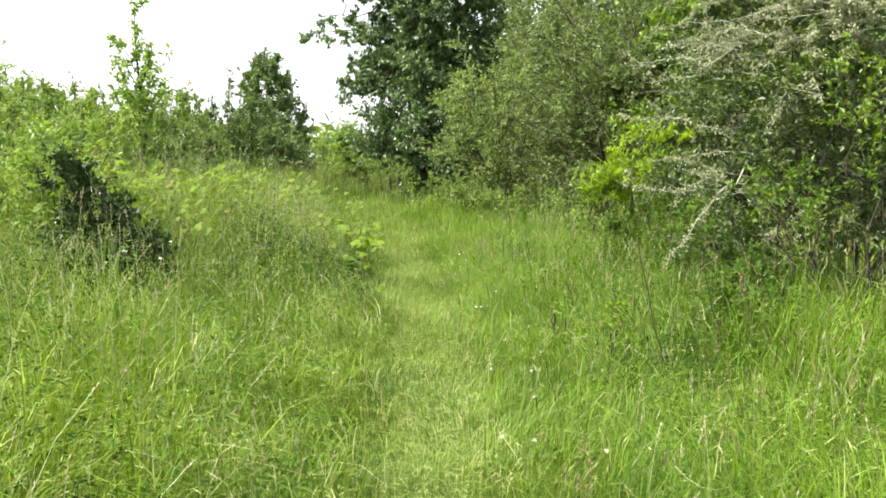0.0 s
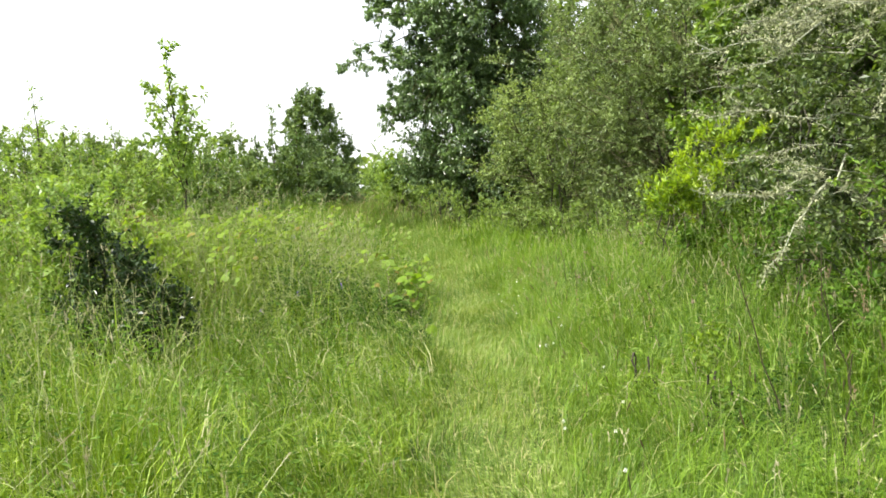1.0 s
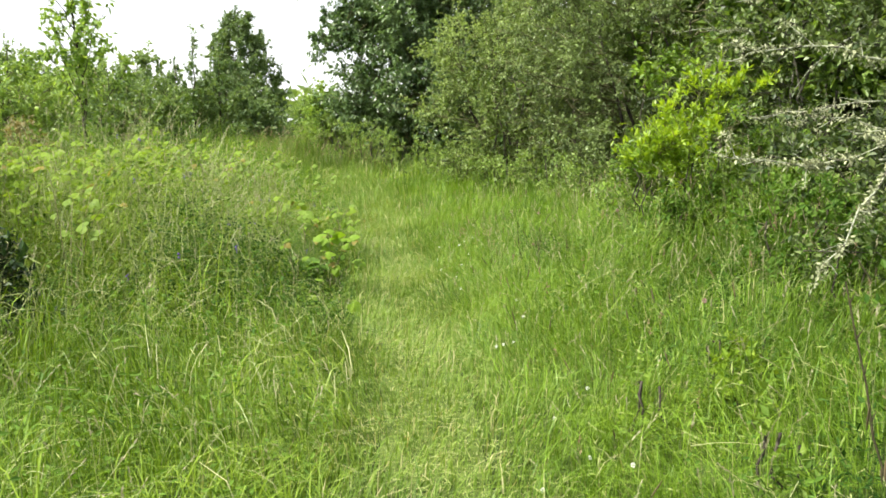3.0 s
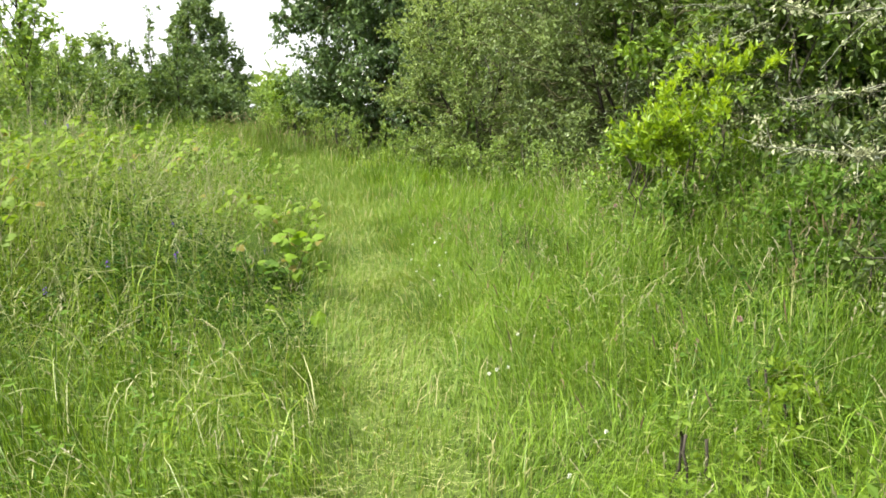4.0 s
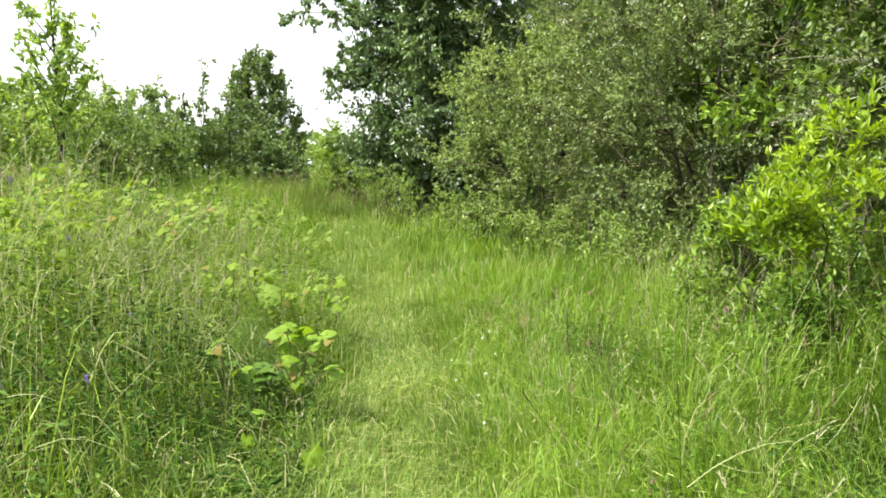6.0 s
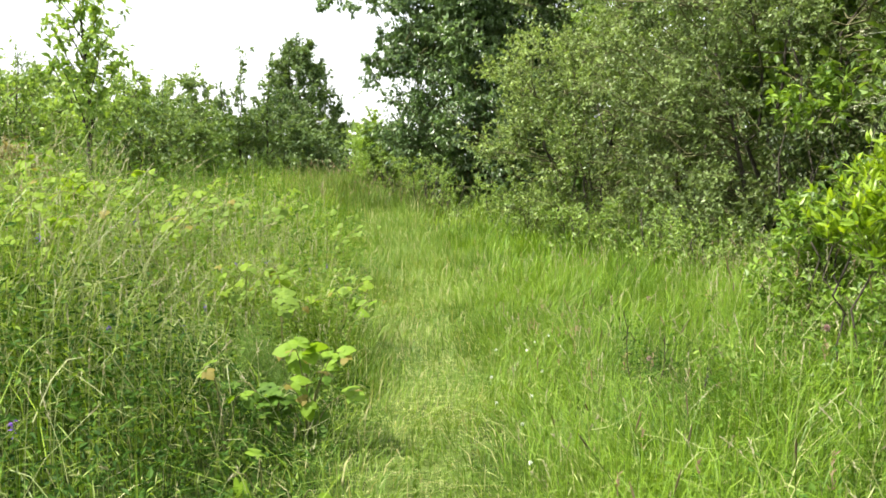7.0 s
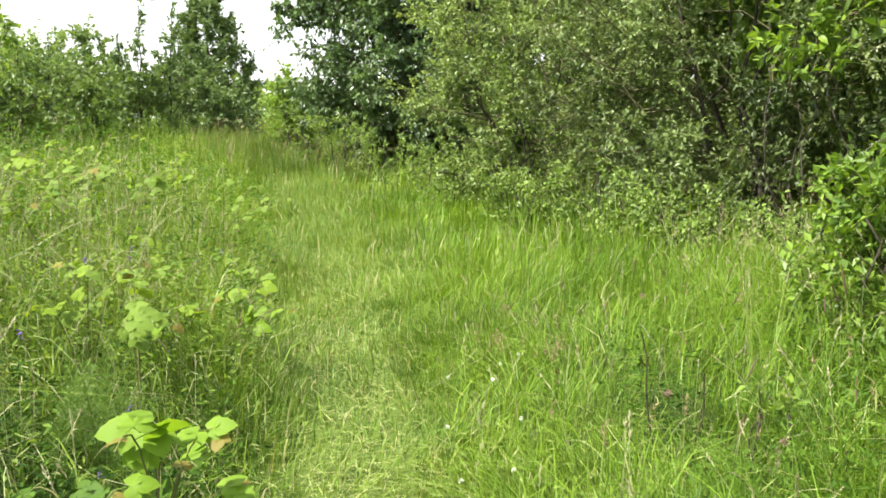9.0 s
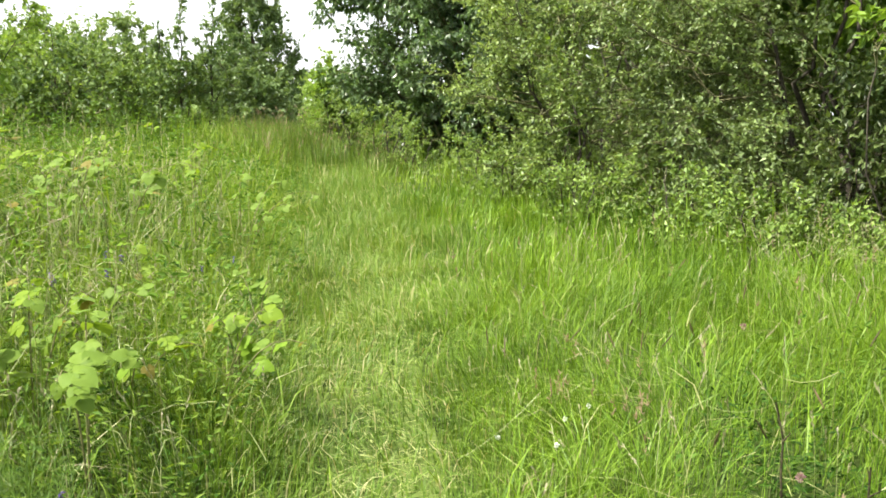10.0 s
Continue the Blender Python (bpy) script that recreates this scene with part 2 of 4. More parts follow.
LEAF_SMALL = (np.array([[0, 0, 0], [0.45, -0.5, 0.10], [1, 0, -0.10], [0.45, 0.5, 0.10]]), np.array([[0, 1, 2], [0, 2, 3]]))
LEAF_FINE = (np.array([[0, 0, 0], [0.28, -0.42, 0.06], [0.66, -0.38, 0.03], [1, 0, -0.14], [0.66, 0.38, 0.03], [0.28, 0.42, 0.06], [0.5, 0, -0.03]]),
             np.array([[0, 1, 6], [1, 2, 6], [2, 3, 6], [3, 4, 6], [4, 5, 6], [5, 0, 6]]))


def put_leaves(soup, p, d, length, width, shape=LEAF_SMALL, face=None):
    """Leaves at p along d, each turned its own way about its stalk, mostly facing up."""
    n = len(p)
    d = unit(d)
    up = np.array([0, 0, 1.0]) + rng.normal(0, 0.55, (n, 3)) if face is None else face
    side = unit(np.cross(d, up))
    nor = np.cross(side, d)
    t, tri = shape
    length, width = np.broadcast_to(length, n), np.broadcast_to(width, n)
    v = (p[:, None] + t[None, :, 0, None] * (d * length[:, None])[:, None] + t[None, :, 1, None] * (side * width[:, None])[:, None]
         + t[None, :, 2, None] * (nor * 1.6 * width[:, None])[:, None])
    soup.put(v, (np.arange(n) * len(t))[:, None, None] + tri[None])


# ---------------------------------------------------------------- lie of the land
PATH_Y = [-30, 0, 4, 7, 9, 11.5, 15, 18.5, 23, 30, 45, 80]
PATH_X = [0.3, 0.0, -0.05, -0.10, -0.28, -0.38, -0.80, -1.32, -1.95, -3.1, -6.6, -15]


def path_x(y):
    return np.interp(y, PATH_Y, PATH_X)


def ground_z(x, y):
    x, y = np.asarray(x, float), np.asarray(y, float)
    low = 0.035 * np.sin(0.9 * x + 0.4 * y) * np.sin(0.7 * y - 0.3 * x + 1) + 0.02 * np.sin(2.3 * x + 1.1) * np.sin(1.9 * y)
    rise = 0.010 * np.clip(y, 0, 45)
    bank = 0.10 * np.clip((-x + path_x(y) - 1.2) / 2.0, 0, 1) + 0.06 * np.clip((x - path_x(y) - 1.4) / 1.5, 0, 1)
    rut = -0.03 * np.exp(-((x - path_x(y)) / 0.3) ** 2)
    return low + rise + bank + rut


def sheet(name, xs, ys, lift, material):
    X, Y = np.meshgrid(xs, ys, indexing="ij")
    if lift:
        X = X + path_x(Y)
    V = np.stack([X, Y, ground_z(X, Y) + lift], -1).reshape(-1, 3)
    i, j = np.meshgrid(np.arange(len(xs) - 1), np.arange(len(ys) - 1), indexing="ij")
    w = len(ys)
    p, q, r, s = i * w + j, (i + 1) * w + j, (i + 1) * w + j + 1, i * w + j + 1
    soup = Soup()
    soup.put(V, np.concatenate([np.stack([p, q, r], -1).reshape(-1, 3), np.stack([p, r, s], -1).reshape(-1, 3)]))
    return new(name, soup.mesh(name, material, True))


far = np.array([-900, -400, -150, -70, -35])
tagged(sheet("ground", np.concatenate([far, np.linspace(-22, -3, 20), np.linspace(-2.9, 2.9, 59), np.linspace(3, 22, 20), -far[::-1]]), np.concatenate([far, np.linspace(-22, -2, 12), np.linspace(-1.8, 20, 110), np.linspace(21, 55, 24), [70, 110, 220, 500, 1200]]), 0, M_SOIL),
       "dark soil and thatch under a rough green meadow", "ground", kind="structure")
tagged(sheet("path", np.linspace(-0.22, 0.22, 7), np.linspace(-4, 16, 150), 0.008, M_TROD),
       "narrow trodden footpath of pale flattened grass", "footpath", kind="structure")


# ---------------------------------------------------------------- grass
def put_blades(soup, x, y, h, width, lean, levels, sink=0.01):
    """Curved tapering grass blades; levels: heights at which a blade has two edges, before its tip."""
    n = len(x)
    base = np.stack([x, y, ground_z(x, y) - sink], -1)
    a = 2.6 * np.sin(0.9 * x + 1.7 * y) + 2.2 * np.sin(2.3 * x - 1.1 * y + 2) + rng.normal(0, 1.1, n)
    out = np.stack([np.cos(a), np.sin(a), np.zeros(n)], -1)
    a2 = a + np.pi / 2 + rng.normal(0, 0.7, n)
    side = np.stack([np.cos(a2), np.sin(a2), np.zeros(n)], -1)
    k = len(levels)
    v = np.zeros((n, 2 * k + 1, 3))
    for i, s in enumerate([*levels, 1.0]):
        mid = base + out * (lean * h * s ** 2)[:, None]
        mid[:, 2] += h * (s - 0.45 * np.minimum(lean, 1.3) * s ** 3)
        w = width * (1 - 0.75 * s ** 1.6) * 0.5
        if i < k:
            v[:, 2 * i], v[:, 2 * i + 1] = mid - side * w[:, None], mid + side * w[:, None]
        else:
            v[:, 2 * k] = mid
    tri = []
    for i in range(k - 1):
        tri += [[2 * i, 2 * i + 1, 2 * i + 3], [2 * i, 2 * i + 3, 2 * i + 2]]
    tri.append([2 * k - 2, 2 * k - 1, 2 * k])
    soup.put(v, (np.arange(n) * (2 * k + 1))[:, None, None] + np.array(tri)[None])


def scatter(x0, x1, y0, y1, per_m2, tuft=0.0):
    """Places over a field that widens with distance; x0 and x1 are functions of y; tuft gathers them."""
    lo, hi = min(x0(y0), x0(y1), x0((y0 + y1) / 2)), max(x1(y0), x1(y1), x1((y0 + y1) / 2))
    n = int((hi - lo) * (y1 - y0) * per_m2)
    x, y = rng.uniform(lo, hi, n), rng.uniform(y0, y1, n)
    if tuft:
        cx, cy = rng.uniform(lo, hi, n // 14 + 1), rng.uniform(y0, y1, n // 14 + 1)
        pick, join = rng.integers(0, len(cx), n), rng.random(n) < tuft
        r = rng.normal(0, 0.05, (n, 2))
        x, y = np.where(join, cx[pick] + r[:, 0], x), np.where(join, cy[pick] + r[:, 1], y)
    keep = (x > x0(y)) & (x < x1(y)) & (y > y0) & (y < y1)
    return x[keep], y[keep]


def grass_height(x, y):
    """Low on the path, half a metre beside it, higher on the bramble bank."""
    d = x - path_x(y)
    wob = 0.10 * np.sin(1.7 * y + 0.6) + 0.06 * np.sin(4.1 * y)
    right = np.interp(d, [0.22, 0.5, 0.9, 1.5, 2.4], [0.08, 0.20, 0.36, 0.50, 0.58])
    left = np.interp(-d + wob, [0.25, 0.5, 0.8, 1.3, 2.2], [0.08, 0.22, 0.40, 0.68, 0.90])
    right = right * np.interp(y, [9, 13], [1.0, 0.82])
    right = right * (1 + 0.42 * np.exp(-((y - 9.5) / 0.8) ** 2) * np.clip((d - 1.0) / 0.45, 0, 1))
    left = left * np.interp(y, [3.5, 5.0, 7.5, 8.6], [1.0, 0.84, 0.84, 1.0])
    left = left * (1 + 0.28 * np.exp(-((y - 9.7) / 1.4) ** 2) * np.clip((-d - 0.7) / 0.3, 0, 1))
    tall = np.where(d > 0, right, left)
    tuft = np.sin(7.3 * x + 2.0 * np.sin(5.1 * y)) * np.sin(6.7 * y + 1.7 * np.sin(4.3 * x))
    return tall * (0.88 + 0.22 * np.sin(1.3 * x + 2.1 * y) * np.sin(0.9 * y - 1.4 * x) + 0.30 * tuft)


# shade put in as dark weeds in place of grass: middle and half sizes
SHADE_PATCHES = ((-1.0, 8.8, 0.42, 0.8), (-0.60, 8.75, 0.14, 0.6), (-1.35, 10.45, 0.42, 0.45), (-1.02, 9.95, 0.45, 1.25), (-2.3, 4.9, 0.28, 0.4), (-2.1, 8.2, 0.5, 0.5), (-1.6, 9.0, 0.42, 0.5), (-1.45, 10.2, 0.4, 0.7), (-1.9, 10.6, 0.4, 0.4), (-3.0, 6.6, 0.4, 0.4), (-2.6, 7.1, 0.4, 0.5), (1.25, 5.3, 0.28, 0.35), (1.55, 8.2, 0.32, 0.45), (0.95, 11.2, 0.22, 0.35), (1.9, 3.9, 0.3, 0.3))


def shade_patch(x, y):
    return np.max([np.exp(-((x - a) / c) ** 2 - ((y - b) / d) ** 2) for a, b, c, d in SHADE_PATCHES], axis=0)


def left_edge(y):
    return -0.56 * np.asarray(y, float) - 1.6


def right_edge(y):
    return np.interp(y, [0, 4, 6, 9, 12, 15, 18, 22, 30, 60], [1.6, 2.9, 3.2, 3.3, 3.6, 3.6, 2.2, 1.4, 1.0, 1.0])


def grass_field(name, x0, x1, y0, y1, per_m2, width, levels, material, label, cut=0.20, tuft=0.5, tall=1.0, tillers=0, broad_share=0.28):
    soup = Soup()
    x, y = scatter(x0, x1, y0, y1, per_m2, tuft)
    thin = np.sin(9.1 * x + 2.4 * np.sin(4.7 * y)) * np.sin(8.3 * y + 2.1 * np.sin(5.9 * x))
    keep = (np.abs(x - path_x(y)) > cut * rng.uniform(0.6, 2.2, len(x)) * np.interp(y, [10, 22], [1, 0.25])) & (rng.random(len(x)) < np.where(thin > 0.3, 0.45, 1.0) * (1 - 0.97 * np.sqrt(shade_patch(x, y))))
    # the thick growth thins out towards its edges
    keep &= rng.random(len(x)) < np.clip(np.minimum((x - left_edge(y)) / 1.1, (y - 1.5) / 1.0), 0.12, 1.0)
    x, y = x[keep], y[keep]
    n = len(x)
    h = grass_height(x, y) * tall * np.clip(rng.normal(0.66, 0.32, n), 0.18, 1.5)
    wild = rng.random(n)
    lean = np.where(wild < 0.64, np.abs(rng.normal(0.22, 0.2, n)), np.where(wild < 0.93, rng.uniform(0.5, 1.1, n), rng.uniform(1.0, 1.9, n)))
    broad = np.where(rng.random(n) < broad_share, rng.uniform(1.4, 2.2, n), rng.uniform(0.55, 1.2, n))
    put_blades(soup, x, y, h, width * broad, lean, levels)
    if tillers:
        # side leaves that leave the stalks half way up and arch over
        x, y = scatter(x0, x1, y0, y1, tillers, 0.4)
        keep = (np.abs(x - path_x(y)) > 0.34) & (rng.random(len(x)) > 0.94 * shade_patch(x, y))
        x, y = x[keep], y[keep]
        n = len(x)
        put_blades(soup, x, y, rng.uniform(0.10, 0.30, n), width * rng.uniform(0.6, 1.5, n), rng.uniform(0.4, 2.2, n), levels, sink=-grass_height(x, y) * rng.uniform(0.05, 0.72, n))
    stuff(name, soup, material, label, "grass")


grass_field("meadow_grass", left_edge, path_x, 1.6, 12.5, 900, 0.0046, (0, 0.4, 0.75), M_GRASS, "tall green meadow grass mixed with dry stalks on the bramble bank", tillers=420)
grass_field("meadow_grass", lambda y: path_x(y) - 2.6, lambda y: path_x(y) - 0.2, 4.2, 8.0, 1700, 0.0042, (0, 0.4, 0.75), M_YOUNG, "fresh green grass thick at the foot of the tall stalks", tall=0.72, broad_share=0.2)
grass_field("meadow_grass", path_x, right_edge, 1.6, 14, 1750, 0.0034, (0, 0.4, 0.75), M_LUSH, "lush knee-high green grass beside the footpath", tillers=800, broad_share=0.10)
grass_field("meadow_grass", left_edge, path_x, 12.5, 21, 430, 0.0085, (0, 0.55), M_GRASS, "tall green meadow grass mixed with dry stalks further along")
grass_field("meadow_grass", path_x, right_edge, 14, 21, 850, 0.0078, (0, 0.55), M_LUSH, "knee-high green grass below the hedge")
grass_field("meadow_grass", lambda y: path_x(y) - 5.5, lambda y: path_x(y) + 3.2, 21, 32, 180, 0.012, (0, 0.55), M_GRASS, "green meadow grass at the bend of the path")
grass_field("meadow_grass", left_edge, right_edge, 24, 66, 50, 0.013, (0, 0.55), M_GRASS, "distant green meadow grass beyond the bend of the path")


def tall_seed_grass():
    """Ripening olive grass with brownish heads where the path turns away."""
    soup, head = Soup(), Soup()
    x, y = scatter(lambda y: path_x(y) - 2.6, lambda y: path_x(y) + 1.5, 24.5, 33, 230, 0.4)
    n = len(x)
    h = np.interp(x - path_x(y), [-2.6, -1.6, -0.4, 0.6, 1.5], [0.55, 0.9, 1.0, 0.72, 0.5]) * (1 + 0.16 * np.sin(2.1 * x + 0.8 * y)) * rng.uniform(0.55, 1.05, n) * np.interp(y, [24.5, 26.5], [0.55, 1.0])
    put_blades(soup, x, y, h, rng.uniform(0.008, 0.016, n), np.abs(rng.normal(0.25, 0.2, n)), (0, 0.55))
    pick = rng.random(n) < 0.09
    p = np.stack([x, y, ground_z(x, y) + h * 0.98], -1)[pick]
    m = len(p)
    put_leaves(head, p, rng.normal(0, 0.35, (m, 3)) + np.array([0, 0, 1.0]), rng.uniform(0.06, 0.12, m), rng.uniform(0.010, 0.02, m))
    stuff("tall_seed_grass", soup, M_OLIVE, "tall olive-green grass where the footpath turns away", "grass")
    stuff("tall_grass_heads", head, M_PINK, "brownish seed heads over the tall olive grass", "seed heads")


tall_seed_grass()


def wide_meadow():
    """Coarser grass over the rest of the meadow, at the sides and behind."""
    soup = Soup()
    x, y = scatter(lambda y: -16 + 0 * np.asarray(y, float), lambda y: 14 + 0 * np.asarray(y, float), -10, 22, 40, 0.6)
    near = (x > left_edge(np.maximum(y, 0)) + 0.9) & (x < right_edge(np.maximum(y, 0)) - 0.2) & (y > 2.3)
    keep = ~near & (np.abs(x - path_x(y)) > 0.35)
    x, y = x[keep], y[keep]
    n = len(x)
    put_blades(soup, x, y, rng.uniform(0.3, 0.8, n), rng.uniform(0.010, 0.020, n), np.abs(rng.normal(0.5, 0.45, n)), (0, 0.55))
    stuff("rough_meadow_grass", soup, M_GRASS, "rough green meadow grass around the footpath", "grass")


wide_meadow()


def tufts(count, x0, x1, y0, y1, material, label):
    """Single coarse tufts: long blades arching out from one foot."""
    soup = Soup()
    made = 0
    while made < count:
        y = rng.uniform(y0, y1)
        x = rng.uniform(float(x0(y)), float(x1(y)))
        if abs(x - float(path_x(y))) < 0.5 or float(shade_patch(x, y)) > 0.5:
            continue
        made += 1
        n = int(rng.integers(40, 90))
        a = rng.uniform(0, 2 * np.pi, n)
        h = rng.uniform(0.5, 1.15, n) * max(0.3, float(grass_height(x, y)))
        lean = rng.uniform(0.15, 1.3, n)
        out = np.stack([np.cos(a), np.sin(a), np.zeros(n)], -1)
        side = np.stack([-np.sin(a), np.cos(a), np.zeros(n)], -1)
        base = np.array([x, y, float(ground_z(x, y))]) + out * rng.uniform(0, 0.05, (n, 1))
        w = rng.uniform(0.0030, 0.0058, n)
        v = np.zeros((n, 7, 3))
        for i, t in enumerate((0, 0.4, 0.75, 1.0)):
            mid = base + out * (lean * h * t ** 2 * 0.8)[:, None]
            mid[:, 2] += h * (t - 0.5 * np.minimum(lean, 1.2) * t ** 3)
            half = (side * (w * (1 - 0.8 * t ** 1.5) * 0.5)[:, None])
            if i < 3:
                v[:, 2 * i], v[:, 2 * i + 1] = mid - half, mid + half
            else:
                v[:, 6] = mid
        tri = np.array([[0, 1, 3], [0, 3, 2], [2, 3, 5], [2, 5, 4], [4, 5, 6]])
        soup.put(v, (np.arange(n) * 7)[:, None, None] + tri[None])
    stuff("grass_tufts", soup, material, label, "grass")


tufts(105, lambda y: path_x(y) + 0.45, right_edge, 2.4, 14.5, M_LUSH, "coarse arching grass tufts beside the footpath")
tufts(70, lambda y: -0.5 * y - 0.4, lambda y: path_x(y) - 0.4, 2.4, 12, M_GRASS, "coarse arching grass tufts on the bank")


def path_grass():
    """Trodden blades, thickest along the middle and thinning into the verges."""
    soup = Soup()
    n = 60000
    y = rng.uniform(-8, 26, n)
    y = y[rng.random(n) < np.interp(y, [-8, 1.5, 1.6, 8, 26], [0.15, 0.2, 1.0, 1.0, 0.5])]
    off = rng.normal(0, 0.29, len(y)) + 0.05 * np.sin(1.9 * y) + 0.04 * np.sin(4.7 * y + 1)
    x = path_x(y) + off
    h = np.clip(rng.normal(0.10, 0.045, len(x)), 0.02, 0.26) * (1 + 1.3 * np.clip(np.abs(off) - 0.15, 0, 0.6)) * (1 + 0.10 * np.clip(y - 12, 0, 14))
    put_blades(soup, x, y, h, rng.uniform(0.003, 0.0085, len(x)) * (1 + 0.05 * np.clip(y - 10, 0, 20)), np.abs(rng.normal(0.7, 0.5, len(x))), (0, 0.55))
    stuff("path_grass", soup, M_SHORT, "short trampled yellow-green grass on the footpath", "grass")
    soup = Soup()
    n = 11000
    y = rng.uniform(1.6, 16, n)
    x = path_x(y) + rng.normal(0, 0.20, n)
    p = np.stack([x, y, ground_z(x, y) + rng.uniform(0.01, 0.09, n)], -1)
    d = np.stack([rng.normal(0, 1, n), rng.normal(0, 1, n), rng.normal(0, 0.3, n)], -1)
    put_leaves(soup, p, d, rng.uniform(0.03, 0.11, n), rng.uniform(0.0016, 0.0032, n))
    stuff("grass_clippings", soup, M_CLIP, "pale dry grass clippings lying on the footpath", "clippings")


def verge_grass():
    """Finer pale grass between the path and the tall growth, half way up."""
    soup = Soup()
    n = 44000
    y = rng.uniform(1.6, 20, n)
    side = np.where(rng.random(n) < 0.5, -1, 1)
    off = side * (0.22 + np.abs(rng.normal(0, 0.40, n)))
    x = path_x(y) + off
    keep = rng.random(n) > 0.8 * shade_patch(x, y)
    x, y = x[keep], y[keep]
    h = np.maximum(0.07, grass_height(x, y)) * rng.uniform(0.45, 1.1, len(x))
    put_blades(soup, x, y, h, rng.uniform(0.002, 0.0048, len(x)) * (1 + 0.06 * np.clip(y - 8, 0, 20)), np.abs(rng.normal(0.35, 0.35, len(x))), (0, 0.4, 0.75))
    stuff("verge_grass", soup, M_SHORT, "fine pale green grass along the verges of the footpath", "grass")

path_grass()
verge_grass()


def stalks(name, count, x0, x1, y0, y1, material, label, lean, tall):
    """Thin flowering stalks with a feathery head."""
    stem, head = Soup(), Soup()
    x, y = scatter(x0, x1, y0, y1, count)
    keep = np.abs(x - path_x(y)) > 0.4
    x, y = x[keep], y[keep]
    for px, py in zip(x, y):
        h = float(grass_height(px, py)) * rng.uniform(1.1, 1.1 + tall)
        a, k = rng.uniform(0, 6.28), abs(rng.normal(lean, lean * 0.7))
        s = np.linspace(0, 1, 5)
        line = np.stack([px + math.cos(a) * k * h * s ** 2.2, py + math.sin(a) * k * h * s ** 2.2, float(ground_z(px, py)) + h * (s - 0.4 * min(k, 1.4) * s ** 3)], -1)
        put_tube(stem, line, np.linspace(0.0014, 0.0008, 5), 3)
        n = 11
        t = rng.uniform(1 - rng.uniform(0.05, 0.10) / h, 1.0, n)
        p = np.stack([np.interp(t, s, line[:, c]) for c in range(3)], -1)
        d = (line[-1] - line[-2]) / np.linalg.norm(line[-1] - line[-2]) + rng.normal(0, 0.22, (n, 3))
        put_leaves(head, p, d, rng.uniform(0.012, 0.024, n), 0.005)
    stuff(name + "_stems", stem, M_STRAW, label, "grass stalks")
    stuff(name + "_heads", head, material, "pale brownish seed heads on the grass stalks", "seed heads")


stalks("flowering_grass", 28, left_edge, right_edge, 2.2, 15, M_SEED, "thin pale flowering grass stalks above the meadow", 0.25, 0.45)
stalks("bank_grass", 34, lambda y: path_x(y) - 4.0, lambda y: path_x(y) - 0.9, 8.5, 17, M_SEED, "thin pale grass stalks standing over the bramble bank", 0.2, 0.3)
stalks("hedge_grass", 26, lambda y: right_edge(y) - 1.5, lambda y: right_edge(y) - 0.4, 10.5, 15.5, M_SEED, "pale arching grass stalks along the foot of the hedge", 0.5, 0.5)


def russet_heads():
    """Soft reddish heads on thin stalks by the path."""
    stem, head = Soup(), Soup()
    x, y = scatter(lambda y: path_x(y) + 0.5, right_edge, 3, 15, 5, 0.5)
    for px, py in zip(x, y):
        h = float(grass_height(px, py)) * rng.uniform(0.95, 1.35)
        a, k = rng.uniform(0, 6.28), rng.uniform(0.05, 0.5)
        s = np.linspace(0, 1, 4)
        line = np.stack([px + math.cos(a) * k * h * s ** 2, py + math.sin(a) * k * h * s ** 2, float(ground_z(px, py)) + h * s], -1)
        put_tube(stem, line, np.linspace(0.0014, 0.0008, 4), 3)
        n = 12
        p = line[-1] + np.array([[0, 0, 1.0]]) * rng.uniform(-0.01, 0.07, (n, 1))
        put_leaves(head, p, rng.normal(0, 0.5, (n, 3)) + np.array([0, 0, 1.0]), rng.uniform(0.015, 0.028, n), 0.005)
    stuff("soft_grass_stems", stem, M_HERB, "thin green stalks of soft grass", "grass stalks")
    stuff("soft_grass_heads", head, M_PINK, "soft reddish seed heads in the grass", "seed heads")


russet_heads()


def tangle():
    """Thin pale stems of scrambling plants, arching over each other on the bank."""
    soup = Soup()
    x, y = scatter(lambda y: path_x(y) - 3.2, lambda y: path_x(y) - 0.55, 6, 13.5, 24)
    for px, py in zip(x, y):
        top = float(ground_z(px, py)) + float(grass_height(px, py)) * rng.uniform(0.6, 1.05)
        a, ln, bow = rng.uniform(0, 6.28), rng.uniform(0.2, 0.45), rng.uniform(0.08, 0.3)
        s = np.linspace(-0.5, 0.5, 6)
        bend = rng.normal(0, 0.25)
        line = np.stack([px + math.cos(a) * ln * s - math.sin(a) * bend * ln * s ** 2, py + math.sin(a) * ln * s + math.cos(a) * bend * ln * s ** 2, top - bow * (2 * s) ** 2 + rng.normal(0, 0.15) * ln * s], -1)
        put_tube(soup, line, np.linspace(0.0020, 0.0011, 6), 3)
    stuff("scrambling_stems", soup, M_STRAW, "thin pale stems of scrambling weeds over the grass", "weeds")


tangle()


